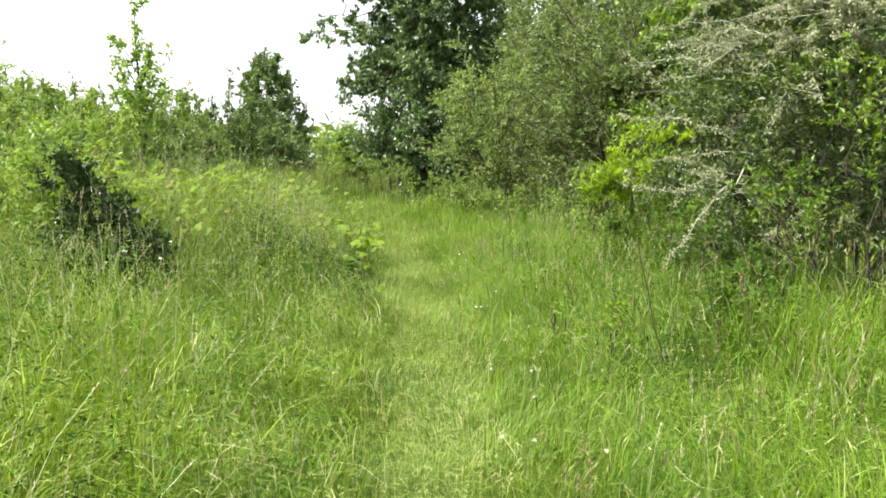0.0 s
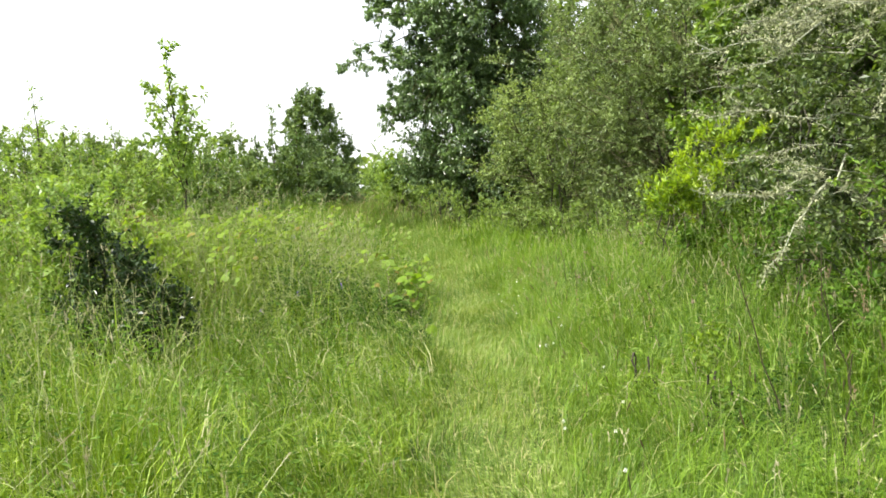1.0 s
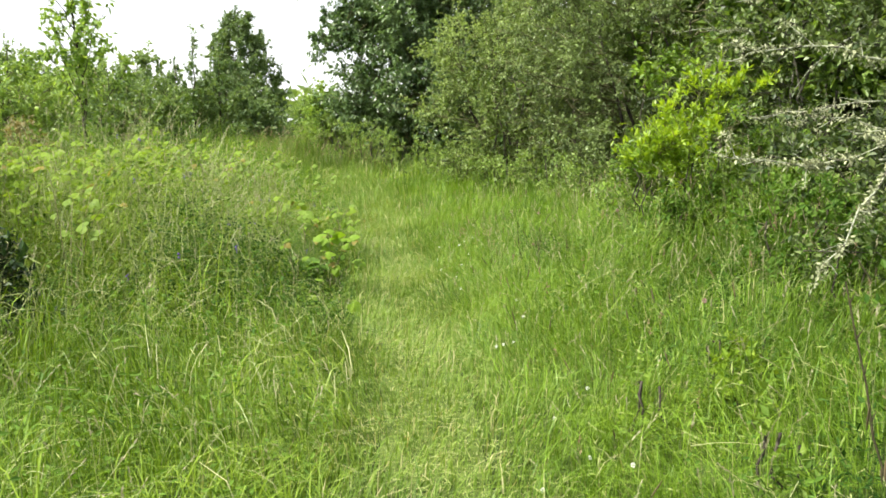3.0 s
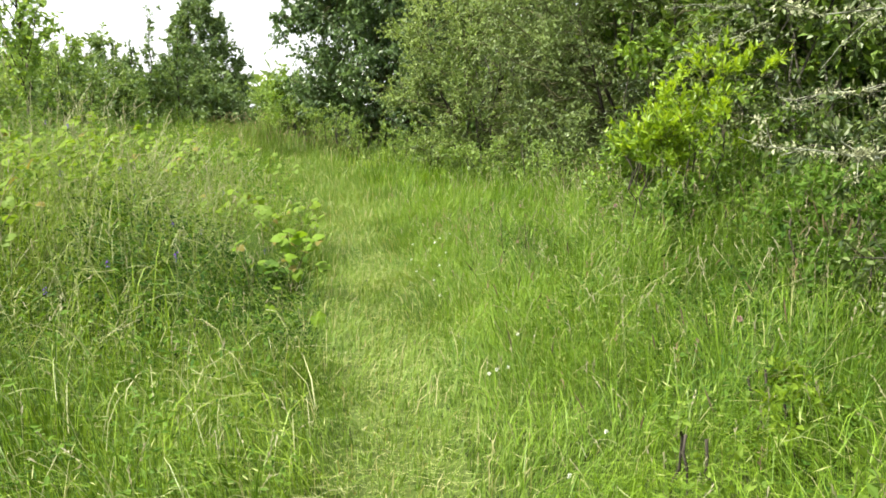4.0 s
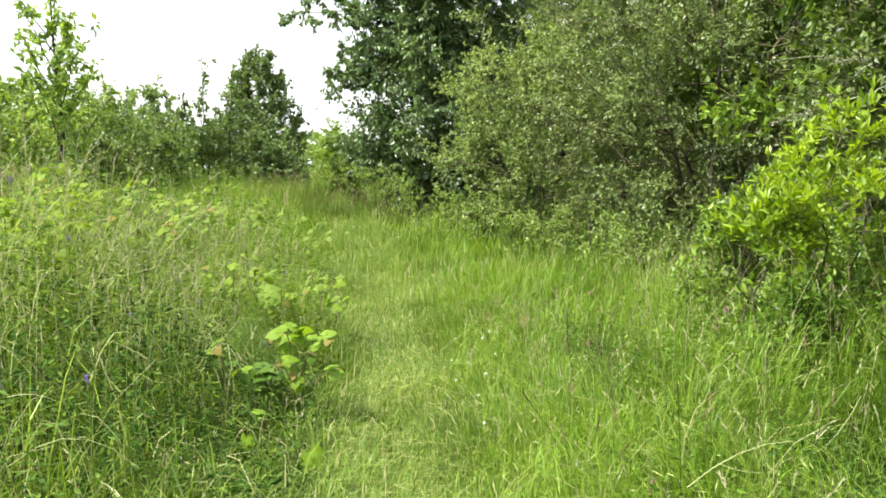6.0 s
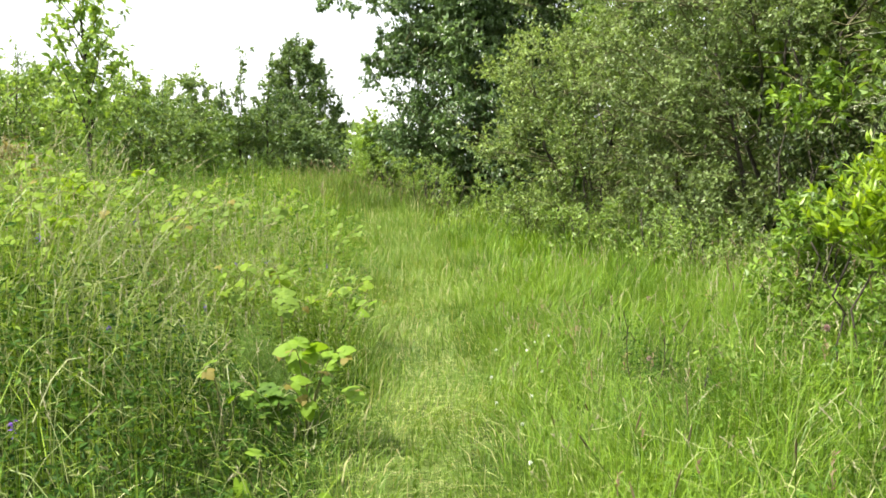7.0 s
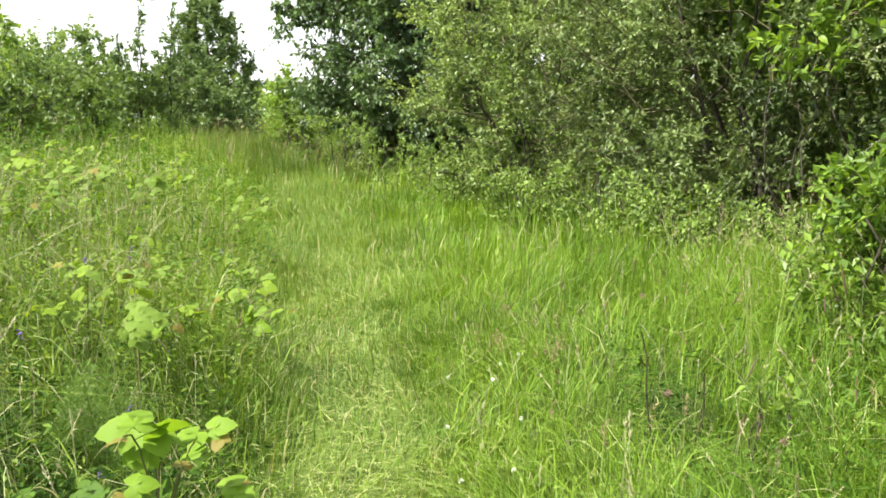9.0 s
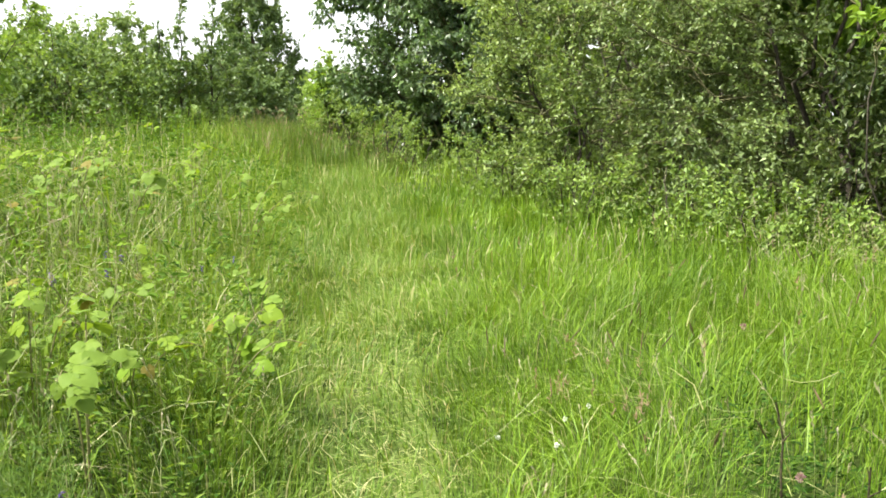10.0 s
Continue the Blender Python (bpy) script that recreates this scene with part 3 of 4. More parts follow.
def dark_stalks():
    """Stiff thin stalks with a narrow dark head."""
    stem, head = Soup(), Soup()
    x, y = scatter(lambda y: path_x(y) + 0.5, right_edge, 2.2, 13, 7)
    for px, py in zip(x, y):
        h = float(grass_height(px, py)) * rng.uniform(1.0, 1.5)
        a, k = rng.uniform(0, 6.28), rng.uniform(0.05, 0.45)
        s = np.linspace(0, 1, 5)
        line = np.stack([px + math.cos(a) * k * h * s ** 2, py + math.sin(a) * k * h * s ** 2, float(ground_z(px, py)) + h * s], -1)
        put_tube(stem, line, np.linspace(0.0017, 0.0010, 5), 3)
        top = line[-1] - line[-2]
        top = top / np.linalg.norm(top)
        ln = rng.uniform(0.04, 0.09)
        put_tube(head, [line[-1] - top * 0.01, line[-1] + top * ln * 0.3, line[-1] + top * ln * 0.7, line[-1] + top * ln], [0.0012, 0.0034, 0.0030, 0.0006], 5)
    stuff("dark_grass_stems", stem, M_HERB, "stiff green stalks in the grass by the hedge", "grass stalks")
    stuff("dark_grass_heads", head, M_DARKSEED, "narrow dark brown heads of the stiff stalks", "seed heads")


dark_stalks()


def pale_bits():
    """Short dry pieces caught in the grass."""
    soup = Soup()
    x, y = scatter(left_edge, right_edge, 2.0, 11, 230)
    keep = np.abs(x - path_x(y)) > 0.25
    x, y = x[keep], y[keep]
    n = len(x)
    p = np.stack([x, y, ground_z(x, y) + grass_height(x, y) * rng.uniform(0.25, 0.95, n)], -1)
    put_leaves(soup, p, rng.normal(0, 1, (n, 3)) * np.array([1, 1, 0.7]), rng.uniform(0.025, 0.085, n), rng.uniform(0.003, 0.006, n))
    stuff("dry_grass_bits", soup, M_CLIP, "short pale dry bits caught in the grass", "dry grass")


pale_bits()


def straws():
    soup = Soup()
    x, y = scatter(left_edge, right_edge, 2.0, 13, 8)
    keep = np.abs(x - path_x(y)) > 0.3
    for px, py in zip(x[keep], y[keep]):
        top = float(ground_z(px, py)) + float(grass_height(px, py)) * rng.uniform(0.45, 0.95)
        a, ln = rng.uniform(0, 6.28), rng.uniform(0.10, 0.32)
        s = np.linspace(-0.5, 0.5, 5)
        bow = rng.uniform(-0.06, 0.1)
        tilt = rng.normal(0, 0.35)
        line = np.stack([px + math.cos(a) * ln * s, py + math.sin(a) * ln * s, top + tilt * ln * s - bow * (2 * s) ** 2], -1)
        put_tube(soup, line, np.linspace(0.0016, 0.0008, 5), 3)
    stuff("straw_stems", soup, M_STRAW, "bleached bent straws lying in the green grass", "straw")


straws()


def herbs(name, x0, x1, y0, y1, per_m2, size, material, label, low, high):
    """Leafy weeds between the grass: small leaves at all heights."""
    soup = Soup()
    x, y = scatter(x0, x1, y0, y1, per_m2, 0.75)
    keep = (np.abs(x - path_x(y)) > 0.42) & (rng.random(len(x)) > 0.85 * shade_patch(x, y))
    x, y = x[keep], y[keep]
    n = len(x)
    z = ground_z(x, y) + grass_height(x, y) * rng.uniform(low, high, n)
    d = np.stack([rng.normal(0, 1, n), rng.normal(0, 1, n), rng.normal(0.15, 0.4, n)], -1)
    put_leaves(soup, np.stack([x, y, z], -1), d, size * rng.uniform(0.6, 1.4, n), size * rng.uniform(0.25, 0.5, n))
    stuff(name, soup, material, label, "weeds")


# weeds this dark stand in for shade deep in the growth
def shade_weeds():
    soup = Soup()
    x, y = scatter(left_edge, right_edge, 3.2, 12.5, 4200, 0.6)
    keep = (rng.random(len(x)) < shade_patch(x, y) ** 1.5) & (np.abs(x - path_x(y)) > 0.35)
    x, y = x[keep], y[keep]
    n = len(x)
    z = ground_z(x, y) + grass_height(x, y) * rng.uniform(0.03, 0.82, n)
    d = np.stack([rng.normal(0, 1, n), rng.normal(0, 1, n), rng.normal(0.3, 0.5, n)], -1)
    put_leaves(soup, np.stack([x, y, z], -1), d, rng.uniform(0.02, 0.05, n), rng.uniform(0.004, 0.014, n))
    stuff("shade_weeds", soup, M_SHADE_WEED, "fine-leaved weeds coloured extra dark to stand for shade in the growth", "weeds")


shade_weeds()
# weeds whose dark colour stands for shade round the brambles at the path's edge
herbs("low_shade_weeds", lambda y: path_x(y) - 1.7, lambda y: path_x(y) - 0.45, 8.2, 10.7, 2600, 0.045, M_SHADE_WEED, "leafy weeds darkened to stand for shade under the path-side brambles", 0.02, 0.8)
# dark leaves low down deepen the gaps in the sward as shade would
herbs("low_shade_weeds", left_edge, lambda y: path_x(y) - 0.9, 2, 4, 600, 0.042, M_SHADE_WEED, "leafy weeds low in the tall grass, darkened as shade between the blades", 0.05, 0.8)
herbs("low_shade_weeds", left_edge, lambda y: path_x(y) - 0.85, 7.8, 12, 700, 0.042, M_SHADE_WEED, "leafy weeds low in the tall grass, darkened as shade between the blades", 0.05, 0.6)
herbs("low_shade_weeds", lambda y: path_x(y) + 1.1, right_edge, 2, 12, 300, 0.038, M_SHADE_WEED, "leafy weeds low in the grass by the hedge, darkened as shade", 0.05, 0.6)
herbs("weeds", left_edge, lambda y: path_x(y) - 0.4, 2, 12, 520, 0.040, M_HERB, "leafy green vetch and bedstraw tangled in the grass", 0.2, 1.05)
herbs("weeds", lambda y: path_x(y) - 2.6, lambda y: path_x(y) - 0.45, 8.3, 13, 950, 0.034, M_LOW, "light green fine-leaved bedstraw scrambling over the bank", 0.35, 1.1)
herbs("weeds", left_edge, lambda y: path_x(y) - 0.4, 12, 22, 260, 0.06, M_HERB, "leafy green weeds on the further bank", 0.3, 1.2)
herbs("weeds", lambda y: path_x(y) + 0.8, right_edge, 2, 12, 380, 0.035, M_HERB, "leafy green weeds below the hedge", 0.2, 0.95)


# ---------------------------------------------------------------- trees and shrubs
def crown_points(n, centre, radii, profile, bulge=0.25, inner=0.45):
    """Clump centres in a crown: profile gives the width at each height from 0 to 1; lumps make the outline uneven."""
    t = rng.random(n * 3)
    w = np.array([profile(a) for a in t])
    t = t[rng.random(n * 3) < w / w.max()][:n]
    a = rng.uniform(0, 2 * np.pi, len(t))
    r = rng.uniform(inner ** 2, 1, len(t)) ** 0.5
    lump = 1 + bulge * np.sin(3 * a + 9 * t) * np.sin(2 * a - 14 * t + 1) + rng.normal(0, bulge * 0.35, len(t))
    w = np.array([profile(b) for b in t]) * r * lump
    return np.stack([centre[0] + radii[0] * w * np.cos(a), centre[1] + radii[1] * w * np.sin(a), centre[2] + radii[2] * t], -1)


def stem_line(a, b, n=7, wander=0.08):
    s = np.linspace(0, 1, n)[:, None]
    line = np.array(a) * (1 - s) + np.array(b) * s
    line[1:-1] += rng.normal(0, wander, (n - 2, 3)) * np.linalg.norm(np.array(b) - np.array(a)) * 0.2
    return line


def plant(name, base, stems, clumps, radius, twigs, per_twig, leaf, width, leaf_mat, label, category, bark=None, shape=LEAF_SMALL,
          rise=0.25, droop=0.15, limb=0.012, stem_name="trunk", crown_name="crown", group="", twig_r=0.004, boughs=()):
    """Stems, limbs out to each clump, twigs in the clump and leaves along the twigs."""
    root = thing(name, (base[0], base[1], float(ground_z(base[0], base[1])) - 0.03), label, category, group)
    for line, r0, r1 in stems:
        wood = Soup()
        put_tube(wood, line, np.linspace(r0, r1, len(line)), 8)
        part(stem_name, wood.mesh(stem_name, bark or M_BARK, True), root)
    for line, r0, r1 in boughs:
        wood = Soup()
        put_tube(wood, line, np.linspace(r0, r1, len(line)), 6)
        part("bough", wood.mesh("bough", bark or M_BARK, True), root)
    nodes = np.concatenate([np.stack([np.interp(np.linspace(0, 1, 24), np.linspace(0, 1, len(ln)), ln[:, c]) for c in range(3)], -1) for ln, _, _ in [*stems, *boughs]])
    limbs, leaves = Soup(), Soup()
    start, end = [], []
    widest = np.max(radius)
    for c, reach in zip(clumps, np.broadcast_to(radius, len(clumps))):
        d = np.linalg.norm(nodes - c, axis=1) + 2.0 * np.maximum(0, nodes[:, 2] - c[2] + 0.35 * np.hypot(nodes[:, 0] - c[0], nodes[:, 1] - c[1]))
        o = nodes[np.argmin(d)]
        ln = np.linalg.norm(c - o)
        line = stem_line(o, c, 5, 0.3)
        line[2] -= np.array([0, 0, 0.06 * ln])
        put_tube(limbs, line, np.linspace(limb * (0.6 + 0.35 * ln), twig_r * 1.2, 5), 4)
        k = max(2, int(twigs * reach / widest * rng.uniform(0.6, 1.4)))
        out = unit(c - np.array([np.mean(nodes[:, 0]), np.mean(nodes[:, 1]), c[2] - 0.3]))
        d = unit(rng.normal(0, 1, (k, 3)) + 0.7 * out + np.array([0, 0, rise]))
        s0 = line[3] + (c - line[3]) * rng.uniform(0, 1, (k, 1))
        start.append(s0), end.append(s0 + d * reach * rng.uniform(0.45, 1.25, (k, 1)))
    start, end = np.concatenate(start), np.concatenate(end)
    put_sticks(limbs, start, end, twig_r, twig_r * 0.5)
    n = len(start) * per_twig
    i = np.repeat(np.arange(len(start)), per_twig)
    t = rng.uniform(0.15, 1.05, (n, 1))
    way = unit(end - start)[i]
    p = start[i] * (1 - t) + end[i] * t
    d = way * 0.6 + unit(rng.normal(0, 1, (n, 3))) + np.array([0, 0, -droop])
    size = leaf * rng.uniform(0.6, 1.3, n)
    put_leaves(leaves, p, d, size, size * width, shape)
    tagged(part("branchwork", limbs.mesh("branchwork", bark or M_TWIG), root), kind="stuff")
    part(crown_name, leaves.mesh(crown_name, leaf_mat), root)
    return root


def dome(t):
    return max(0.05, math.sqrt(max(0.0, 1 - (1.35 * t - 0.45) ** 2)))


def column(t):
    return max(0.08, (1 - t ** 2.2)) * min(1, 0.95 + t)


def shrub(name, x, y, r, h, n, radius, twigs, per_twig, leaf, width, mat, label, category="shrub", stems=5, bark=None, low=0.1, profile=dome, thick=0.035, bulge=0.25, hollow=None, **more):
    lines = []
    for k in range(stems):
        a = 6.28 * k / stems + rng.uniform(-0.4, 0.4)
        lean = r * rng.uniform(0.25, 0.6)
        lines.append((stem_line((0.1 * math.cos(a), 0.1 * math.sin(a), 0), (lean * math.cos(a), lean * math.sin(a), h * rng.uniform(0.6, 0.85)), 7, 0.2), thick * h / 3, 0.006))
    pts = crown_points(n, (0, 0, low), (r, r, h - low), profile, bulge)
    if hollow:
        pts = pts[~((pts[:, 2] < hollow) & (pts[:, 0] > -0.42 * r) & (pts[:, 1] < 0.4 * r))]
    return plant(name, (x, y), lines, pts, radius, twigs, per_twig, leaf, width, mat, label, category, bark, stem_name="stem", **more)


# hedge beyond the meadow: the big dark tree and the pyramid tree
def big_tree():
    """Dense column to the ground with a shaded recess on one side and long drooping boughs on the other."""
    stems = [(stem_line((0, 0, 0), (0.1, 0.1, 9.0), 9, 0.05), 0.22, 0.03), (stem_line((0.05, 0, 1.0), (-1.2, 0.2, 7), 7, 0.12), 0.1, 0.02)]
    pts = crown_points(520, (0, 0, 0.15), (2.75, 2.75, 9.2), tower, 0.2, 0.4)
    recess = (pts[:, 0] > -0.6) & (pts[:, 0] < 2.0) & (pts[:, 1] < -0.7) & (pts[:, 2] > 3.1) & (pts[:, 2] < 5.6)
    back = np.stack([rng.uniform(-1.8, 2.0, 110), rng.uniform(-0.6, 1.8, 110), rng.uniform(2.0, 8.0, 110)], -1)
    skirt = np.stack([rng.uniform(-3.0, -2.0, 24), rng.uniform(-1.4, 0.6, 24), rng.uniform(1.3, 3.4, 24)], -1)
    veil = np.stack([rng.uniform(-0.5, 0.9, 34), rng.uniform(-0.8, -0.25, 34), rng.uniform(2.6, 6.2, 34)], -1)
    flank = np.stack([rng.uniform(-2.7, -1.2, 46), rng.uniform(-1.6, 0.8, 46), rng.uniform(3.2, 7.2, 46)], -1)
    boughs, tips = [], []
    for tip, z0, z1, dy in ((-4.15, 4.6, 5.15, -0.4), (-3.9, 5.1, 5.75, 0.3), (-3.0, 3.3, 3.75, -0.6), (-3.6, 6.0, 6.9, -0.2), (-3.3, 5.6, 6.3, -0.9), (-2.9, 3.9, 4.4, 0.5), (-3.2, 6.8, 7.6, 0.3)):
        line = stem_line((-0.4, 0, z0), (tip, dy, z1), 8, 0.10)
        line[-3:, 2] -= np.array([0.02, 0.10, 0.24])
        boughs.append((line, 0.035, 0.008))
        t = np.sort(rng.uniform(0.42, 1.0, 15))
        p = np.stack([np.interp(t, np.linspace(0, 1, 8), line[:, c]) for c in range(3)], -1)
        tips.append(p + rng.normal(0, 0.15, p.shape) - np.array([0, 0, 0.10]))
    body, ends = np.concatenate([pts[~recess], back, skirt, veil, flank]), np.concatenate(tips)
    return plant("broadleaf_tree", (0.3, 28.5), stems, np.concatenate([body, ends]), np.concatenate([np.full(len(body), 0.50), np.full(len(ends), 0.25)]), 13, 15, 0.125, 0.48, M_DARKTREE,
                 "tall dense broadleaf tree with dark glossy leaves and drooping boughs", "tree", limb=0.02, droop=0.85, boughs=boughs)


def tower(t):
    return max(0.08, (1 - t ** 2.2)) * min(1, 0.66 + 2.4 * t)


def spire(t):
    return float(np.interp(t, [0, 0.2, 0.45, 0.65, 0.86, 0.95, 1], [0.86, 0.94, 0.88, 0.64, 0.34, 0.18, 0.04]))


big_tree()
rng = np.random.default_rng(21)
plant("pyramid_tree", (-9.85, 53.0), [(stem_line((0, 0, 0), (0, 0, 7.0), 9, 0.03), 0.14, 0.02)],
      crown_points(270, (0, 0, 0.1), (2.75, 2.75, 7.05), spire, 0.15, 0.35), 0.44, 9, 13, 0.18, 0.58, M_CONE,
      "dark green pyramid-shaped tree standing alone at the path", "tree", limb=0.02)
for x, y, rad, h in ((-8.75, 44.0, 1.7, 3.5), (-7.35, 42.5, 1.0, 2.0)):
    shrub("shrub", x, y, rad, h, 84, 0.46, 9, 12, 0.15, 0.58, M_CONE, "dark green dense shrub at the foot of the pyramid tree", bulge=0.4)
shrub("shrub", -8.05, 35.0, 1.15, 2.55, 74, 0.42, 9, 11, 0.12, 0.6, M_HAZEL, "dark uneven shrub with thin shoots beside the pyramid tree", bulge=0.5)
shrub("shrub", -3.0, 29.2, 0.55, 2.35, 80, 0.34, 10, 13, 0.10, 0.6, M_SAPLING, "light green shrub beside the big dark tree", profile=column)

# willows of the hedge
rng = np.random.default_rng(22)
# the bush at y 19.4 has the lighter leaf, painted as if sunlit
for x, y, r, h, n in ((3.7, 17.5, 2.35, 5.2, 330), (2.9, 21.4, 2.3, 5.0, 180), (1.2, 19.4, 1.4, 3.1, 125)):
    shrub("willow_shrub", x, y, r, h, n, 0.42, 15 if y < 19 else 12, 23, 0.052, 0.58, M_WILLOW_SUNLIT if y == 19.4 else M_WILLOW, "grey-green small-leaved willow shrub reaching down to the grass", "willow", 7, thick=0.02, hollow=1.7 if y < 19 else None, group="hedge willows")

# thicket behind and between
shrub("thicket_tree", 5.2, 13.6, 1.9, 5.6, 320, 0.42, 10, 11, 0.116, 0.6, M_BROAD, "broad-leaved tree in the hedge with dark hollow below", "tree", 5, low=1.0, thick=0.02)
shrub("broad_leaved_shrub", 3.05, 15.05, 0.40, 2.15, 11, 0.22, 6, 6, 0.10, 0.55, M_FRESH, "light green broad-leaved shrub in front of the dark hollow", "shrub", 4, low=1.6, shape=LEAF_FINE, limb=0.005, twig_r=0.002, thick=0.012, bulge=0.6, group="edge of the hedge")
for x, y, r, h in ((6.6, 10.2, 1.9, 4.8), (6.4, 16.6, 2.0, 5.6), (5.4, 21.5, 2.2, 6.2), (4.4, 25.2, 2.2, 6.0), (2.6, 31.0, 2.2, 7.0), (6.6, 6.6, 1.9, 4.8), (7.6, 13.4, 1.9, 6.0), (8.2, 18.8, 2.1, 6.4), (7.3, 22.8, 2.2, 7.0), (5.7, 19.0, 1.9, 5.4), (6.8, 27.0, 2.4, 7.5), (10.0, 24.0, 2.5, 7.0), (10.6, 16.0, 2.3, 7.0), (3.2, 26.5, 1.7, 6.2), (5.7, 16.2, 1.3, 4.6)):
    shrub("thicket_shrub", x, y, r, h, 125, 0.5, 8, 9, 0.185, 0.62, M_BROAD, "dense dark green shrub in the back row of the hedge", "shrub", group="back row of the hedge")

# leafy growth in the shade of the hollow
for x, y, r, h in ((3.9, 16.1, 0.7, 1.9), (4.7, 15.7, 0.7, 2.0), (3.3, 16.4, 0.5, 1.6), (4.3, 14.6, 0.55, 1.5), (5.2, 14.4, 0.7, 1.8)):
    shrub("shade_shrub", x, y, r, h, 46, 0.30, 9, 9, 0.07, 0.5, M_THORN, "dark leafy shrub in the shade under the hedge", "shrub", 5, limb=0.005, twig_r=0.002, thick=0.015, group="shade of the hedge")

# near shrubs of the hedge
rng = np.random.default_rng(23)


def lichen_branch(root, line, r0, tufts, shoots=7):
    """One bare branch with side twigs, hung with round tufts of lichen."""
    s = np.linspace(0, 1, len(line))
    way = unit(line[-1] - line[0])
    soup, flakes = Soup(), Soup()
    put_tube(soup, line, np.linspace(r0, 0.0022, len(line)), 5)
    st, en = [], []
    for t in rng.uniform(0.2, 1, shoots):
        p = np.array([np.interp(t, s, line[:, c]) for c in range(3)])
        st.append(p), en.append(p + unit(way + rng.normal(0, 0.75, 3)) * rng.uniform(0.05, 0.20))
    st, en = np.array(st), np.array(en)
    put_sticks(soup, st, en, 0.003, 0.0014)
    for k in range(tufts):
        if rng.random() < 0.6:
            t = rng.uniform(0.15, 1)
            c = np.array([np.interp(t, s, line[:, i]) for i in range(3)])
        else:
            m = rng.integers(0, shoots)
            c = st[m] + (en[m] - st[m]) * rng.random()
        n = int(rng.integers(10, 26))
        d = unit(rng.normal(0, 1, (n, 3)))
        put_leaves(flakes, c + d * rng.uniform(0, 0.020, (n, 1)) + way * rng.uniform(-0.04, 0.04, (n, 1)), d, rng.uniform(0.012, 0.032, n), rng.uniform(0.006, 0.016, n))
    branch = part("lichened_branch", soup.mesh("lichened_branch", M_LICHEN, True), root, "bare branch with pale grey lichen")
    tagged(part("lichen", flakes.mesh("lichen", M_FLAKE), branch, "pale grey-green lichen tufts"), kind="stuff")


def lichen_branches(root, count, r, z0, z1, out, aim=3.3, spread=0.9, tufts=13):
    """Outer branches that reach out of the bush and bend down."""
    for k in range(count):
        a = aim + rng.normal(0, spread)
        z, ln = rng.uniform(z0, z1), out * rng.uniform(0.5, 1.2)
        s = np.linspace(0, 1, 8)
        wig = np.cumsum(rng.normal(0, 0.026, (8, 3)), axis=0)
        d = r * 0.6 + ln * s
        turn = a + rng.normal(0, 0.35) * s
        line = np.stack([d * np.cos(turn), d * np.sin(turn), z + 0.45 * ln * s * rng.uniform(-1, 1) - 0.25 * ln * s ** 2], -1) + wig
        lichen_branch(root, line, rng.uniform(0.004, 0.008), tufts)


TX, TY = 3.35, 7.25
thorn = shrub("thorn_shrub", TX, TY, 1.45, 4.2, 250, 0.25, 16, 15, 0.048, 0.58, M_THORN, "thorn bush with grey lichen-covered twigs and small dark leaves", "shrub", 9, M_THORNBARK, limb=0.005, twig_r=0.0026, thick=0.012, bulge=0.4)
lichen_branches(thorn, 26, 1.45, 0.9, 3.4, 0.8)
lichen_branches(thorn, 14, 1.3, 1.6, 3.0, 0.7, 4.2, 0.6)
lichen_branches(thorn, 24, 1.75, 2.05, 2.8, 0.4, 4.15, 0.35, 30)
lichen_branches(thorn, 16, 1.8, 2.0, 2.7, 0.35, 4.6, 0.25, 34)
for a, b, r0 in (((2.30, 7.05, 1.42), (1.60, 6.6, 0.70), 0.012), ((2.25, 7.3, 1.20), (1.46, 7.5, 1.22), 0.009), ((2.5, 6.9, 1.15), (1.72, 6.45, 1.36), 0.009), ((2.45, 6.7, 1.62), (1.25, 6.75, 1.75), 0.010), ((2.5, 6.8, 2.2), (1.30, 6.9, 2.12), 0.010)):
    z0 = float(ground_z(TX, TY)) - 0.03
    line = stem_line(np.array(a) - (TX, TY, z0), np.array(b) - (TX, TY, z0), 9, 0.13)
    lichen_branch(thorn, line, r0 * 0.8, 30, 10)
for x, y, h, low in ((2.75, 6.05, 2.15, 1.55), (3.15, 5.85, 1.75, 1.1), (2.3, 6.1, 1.3, 0.8)):
    shrub("climbing_rose", x, y, 0.30, h, 13, 0.2, 7, 8, 0.046, 0.55, M_FRESH, "bright green leafy shoots climbing in the thorn bush", "shrub", 3, low=low, limb=0.004, twig_r=0.002, thick=0.008, bulge=0.7, group="shoots in the thorn bush")
thorn = shrub("thorn_shrub", 4.2, 12.7, 1.35, 3.6, 150, 0.34, 9, 10, 0.06, 0.58, M_THORN, "half-dead thorn bush with grey lichened branches behind the lime shrub", "shrub", 8, M_THORNBARK, limb=0.006, twig_r=0.003, thick=0.02)
lichen_branches(thorn, 13, 1.35, 1.2, 3.4, 0.8)
for x, y, r, h, n, low in ((2.19, 10.35, 0.36, 1.62, 22, 0.76), (1.74, 10.2, 0.20, 1.16, 10, 0.84)):
    shrub("lime_shrub", x, y, r, h, n, 0.23, 8, 12, 0.066, 0.36, M_LIME, "bright lime-green young shrub in front of the hedge", "shrub", 3, low=low, shape=LEAF_FINE, twig_r=0.0022, limb=0.004, thick=0.011, bulge=0.75, rise=0.8, droop=-0.45, group="lime shrubs")

rng = np.random.default_rng(24)
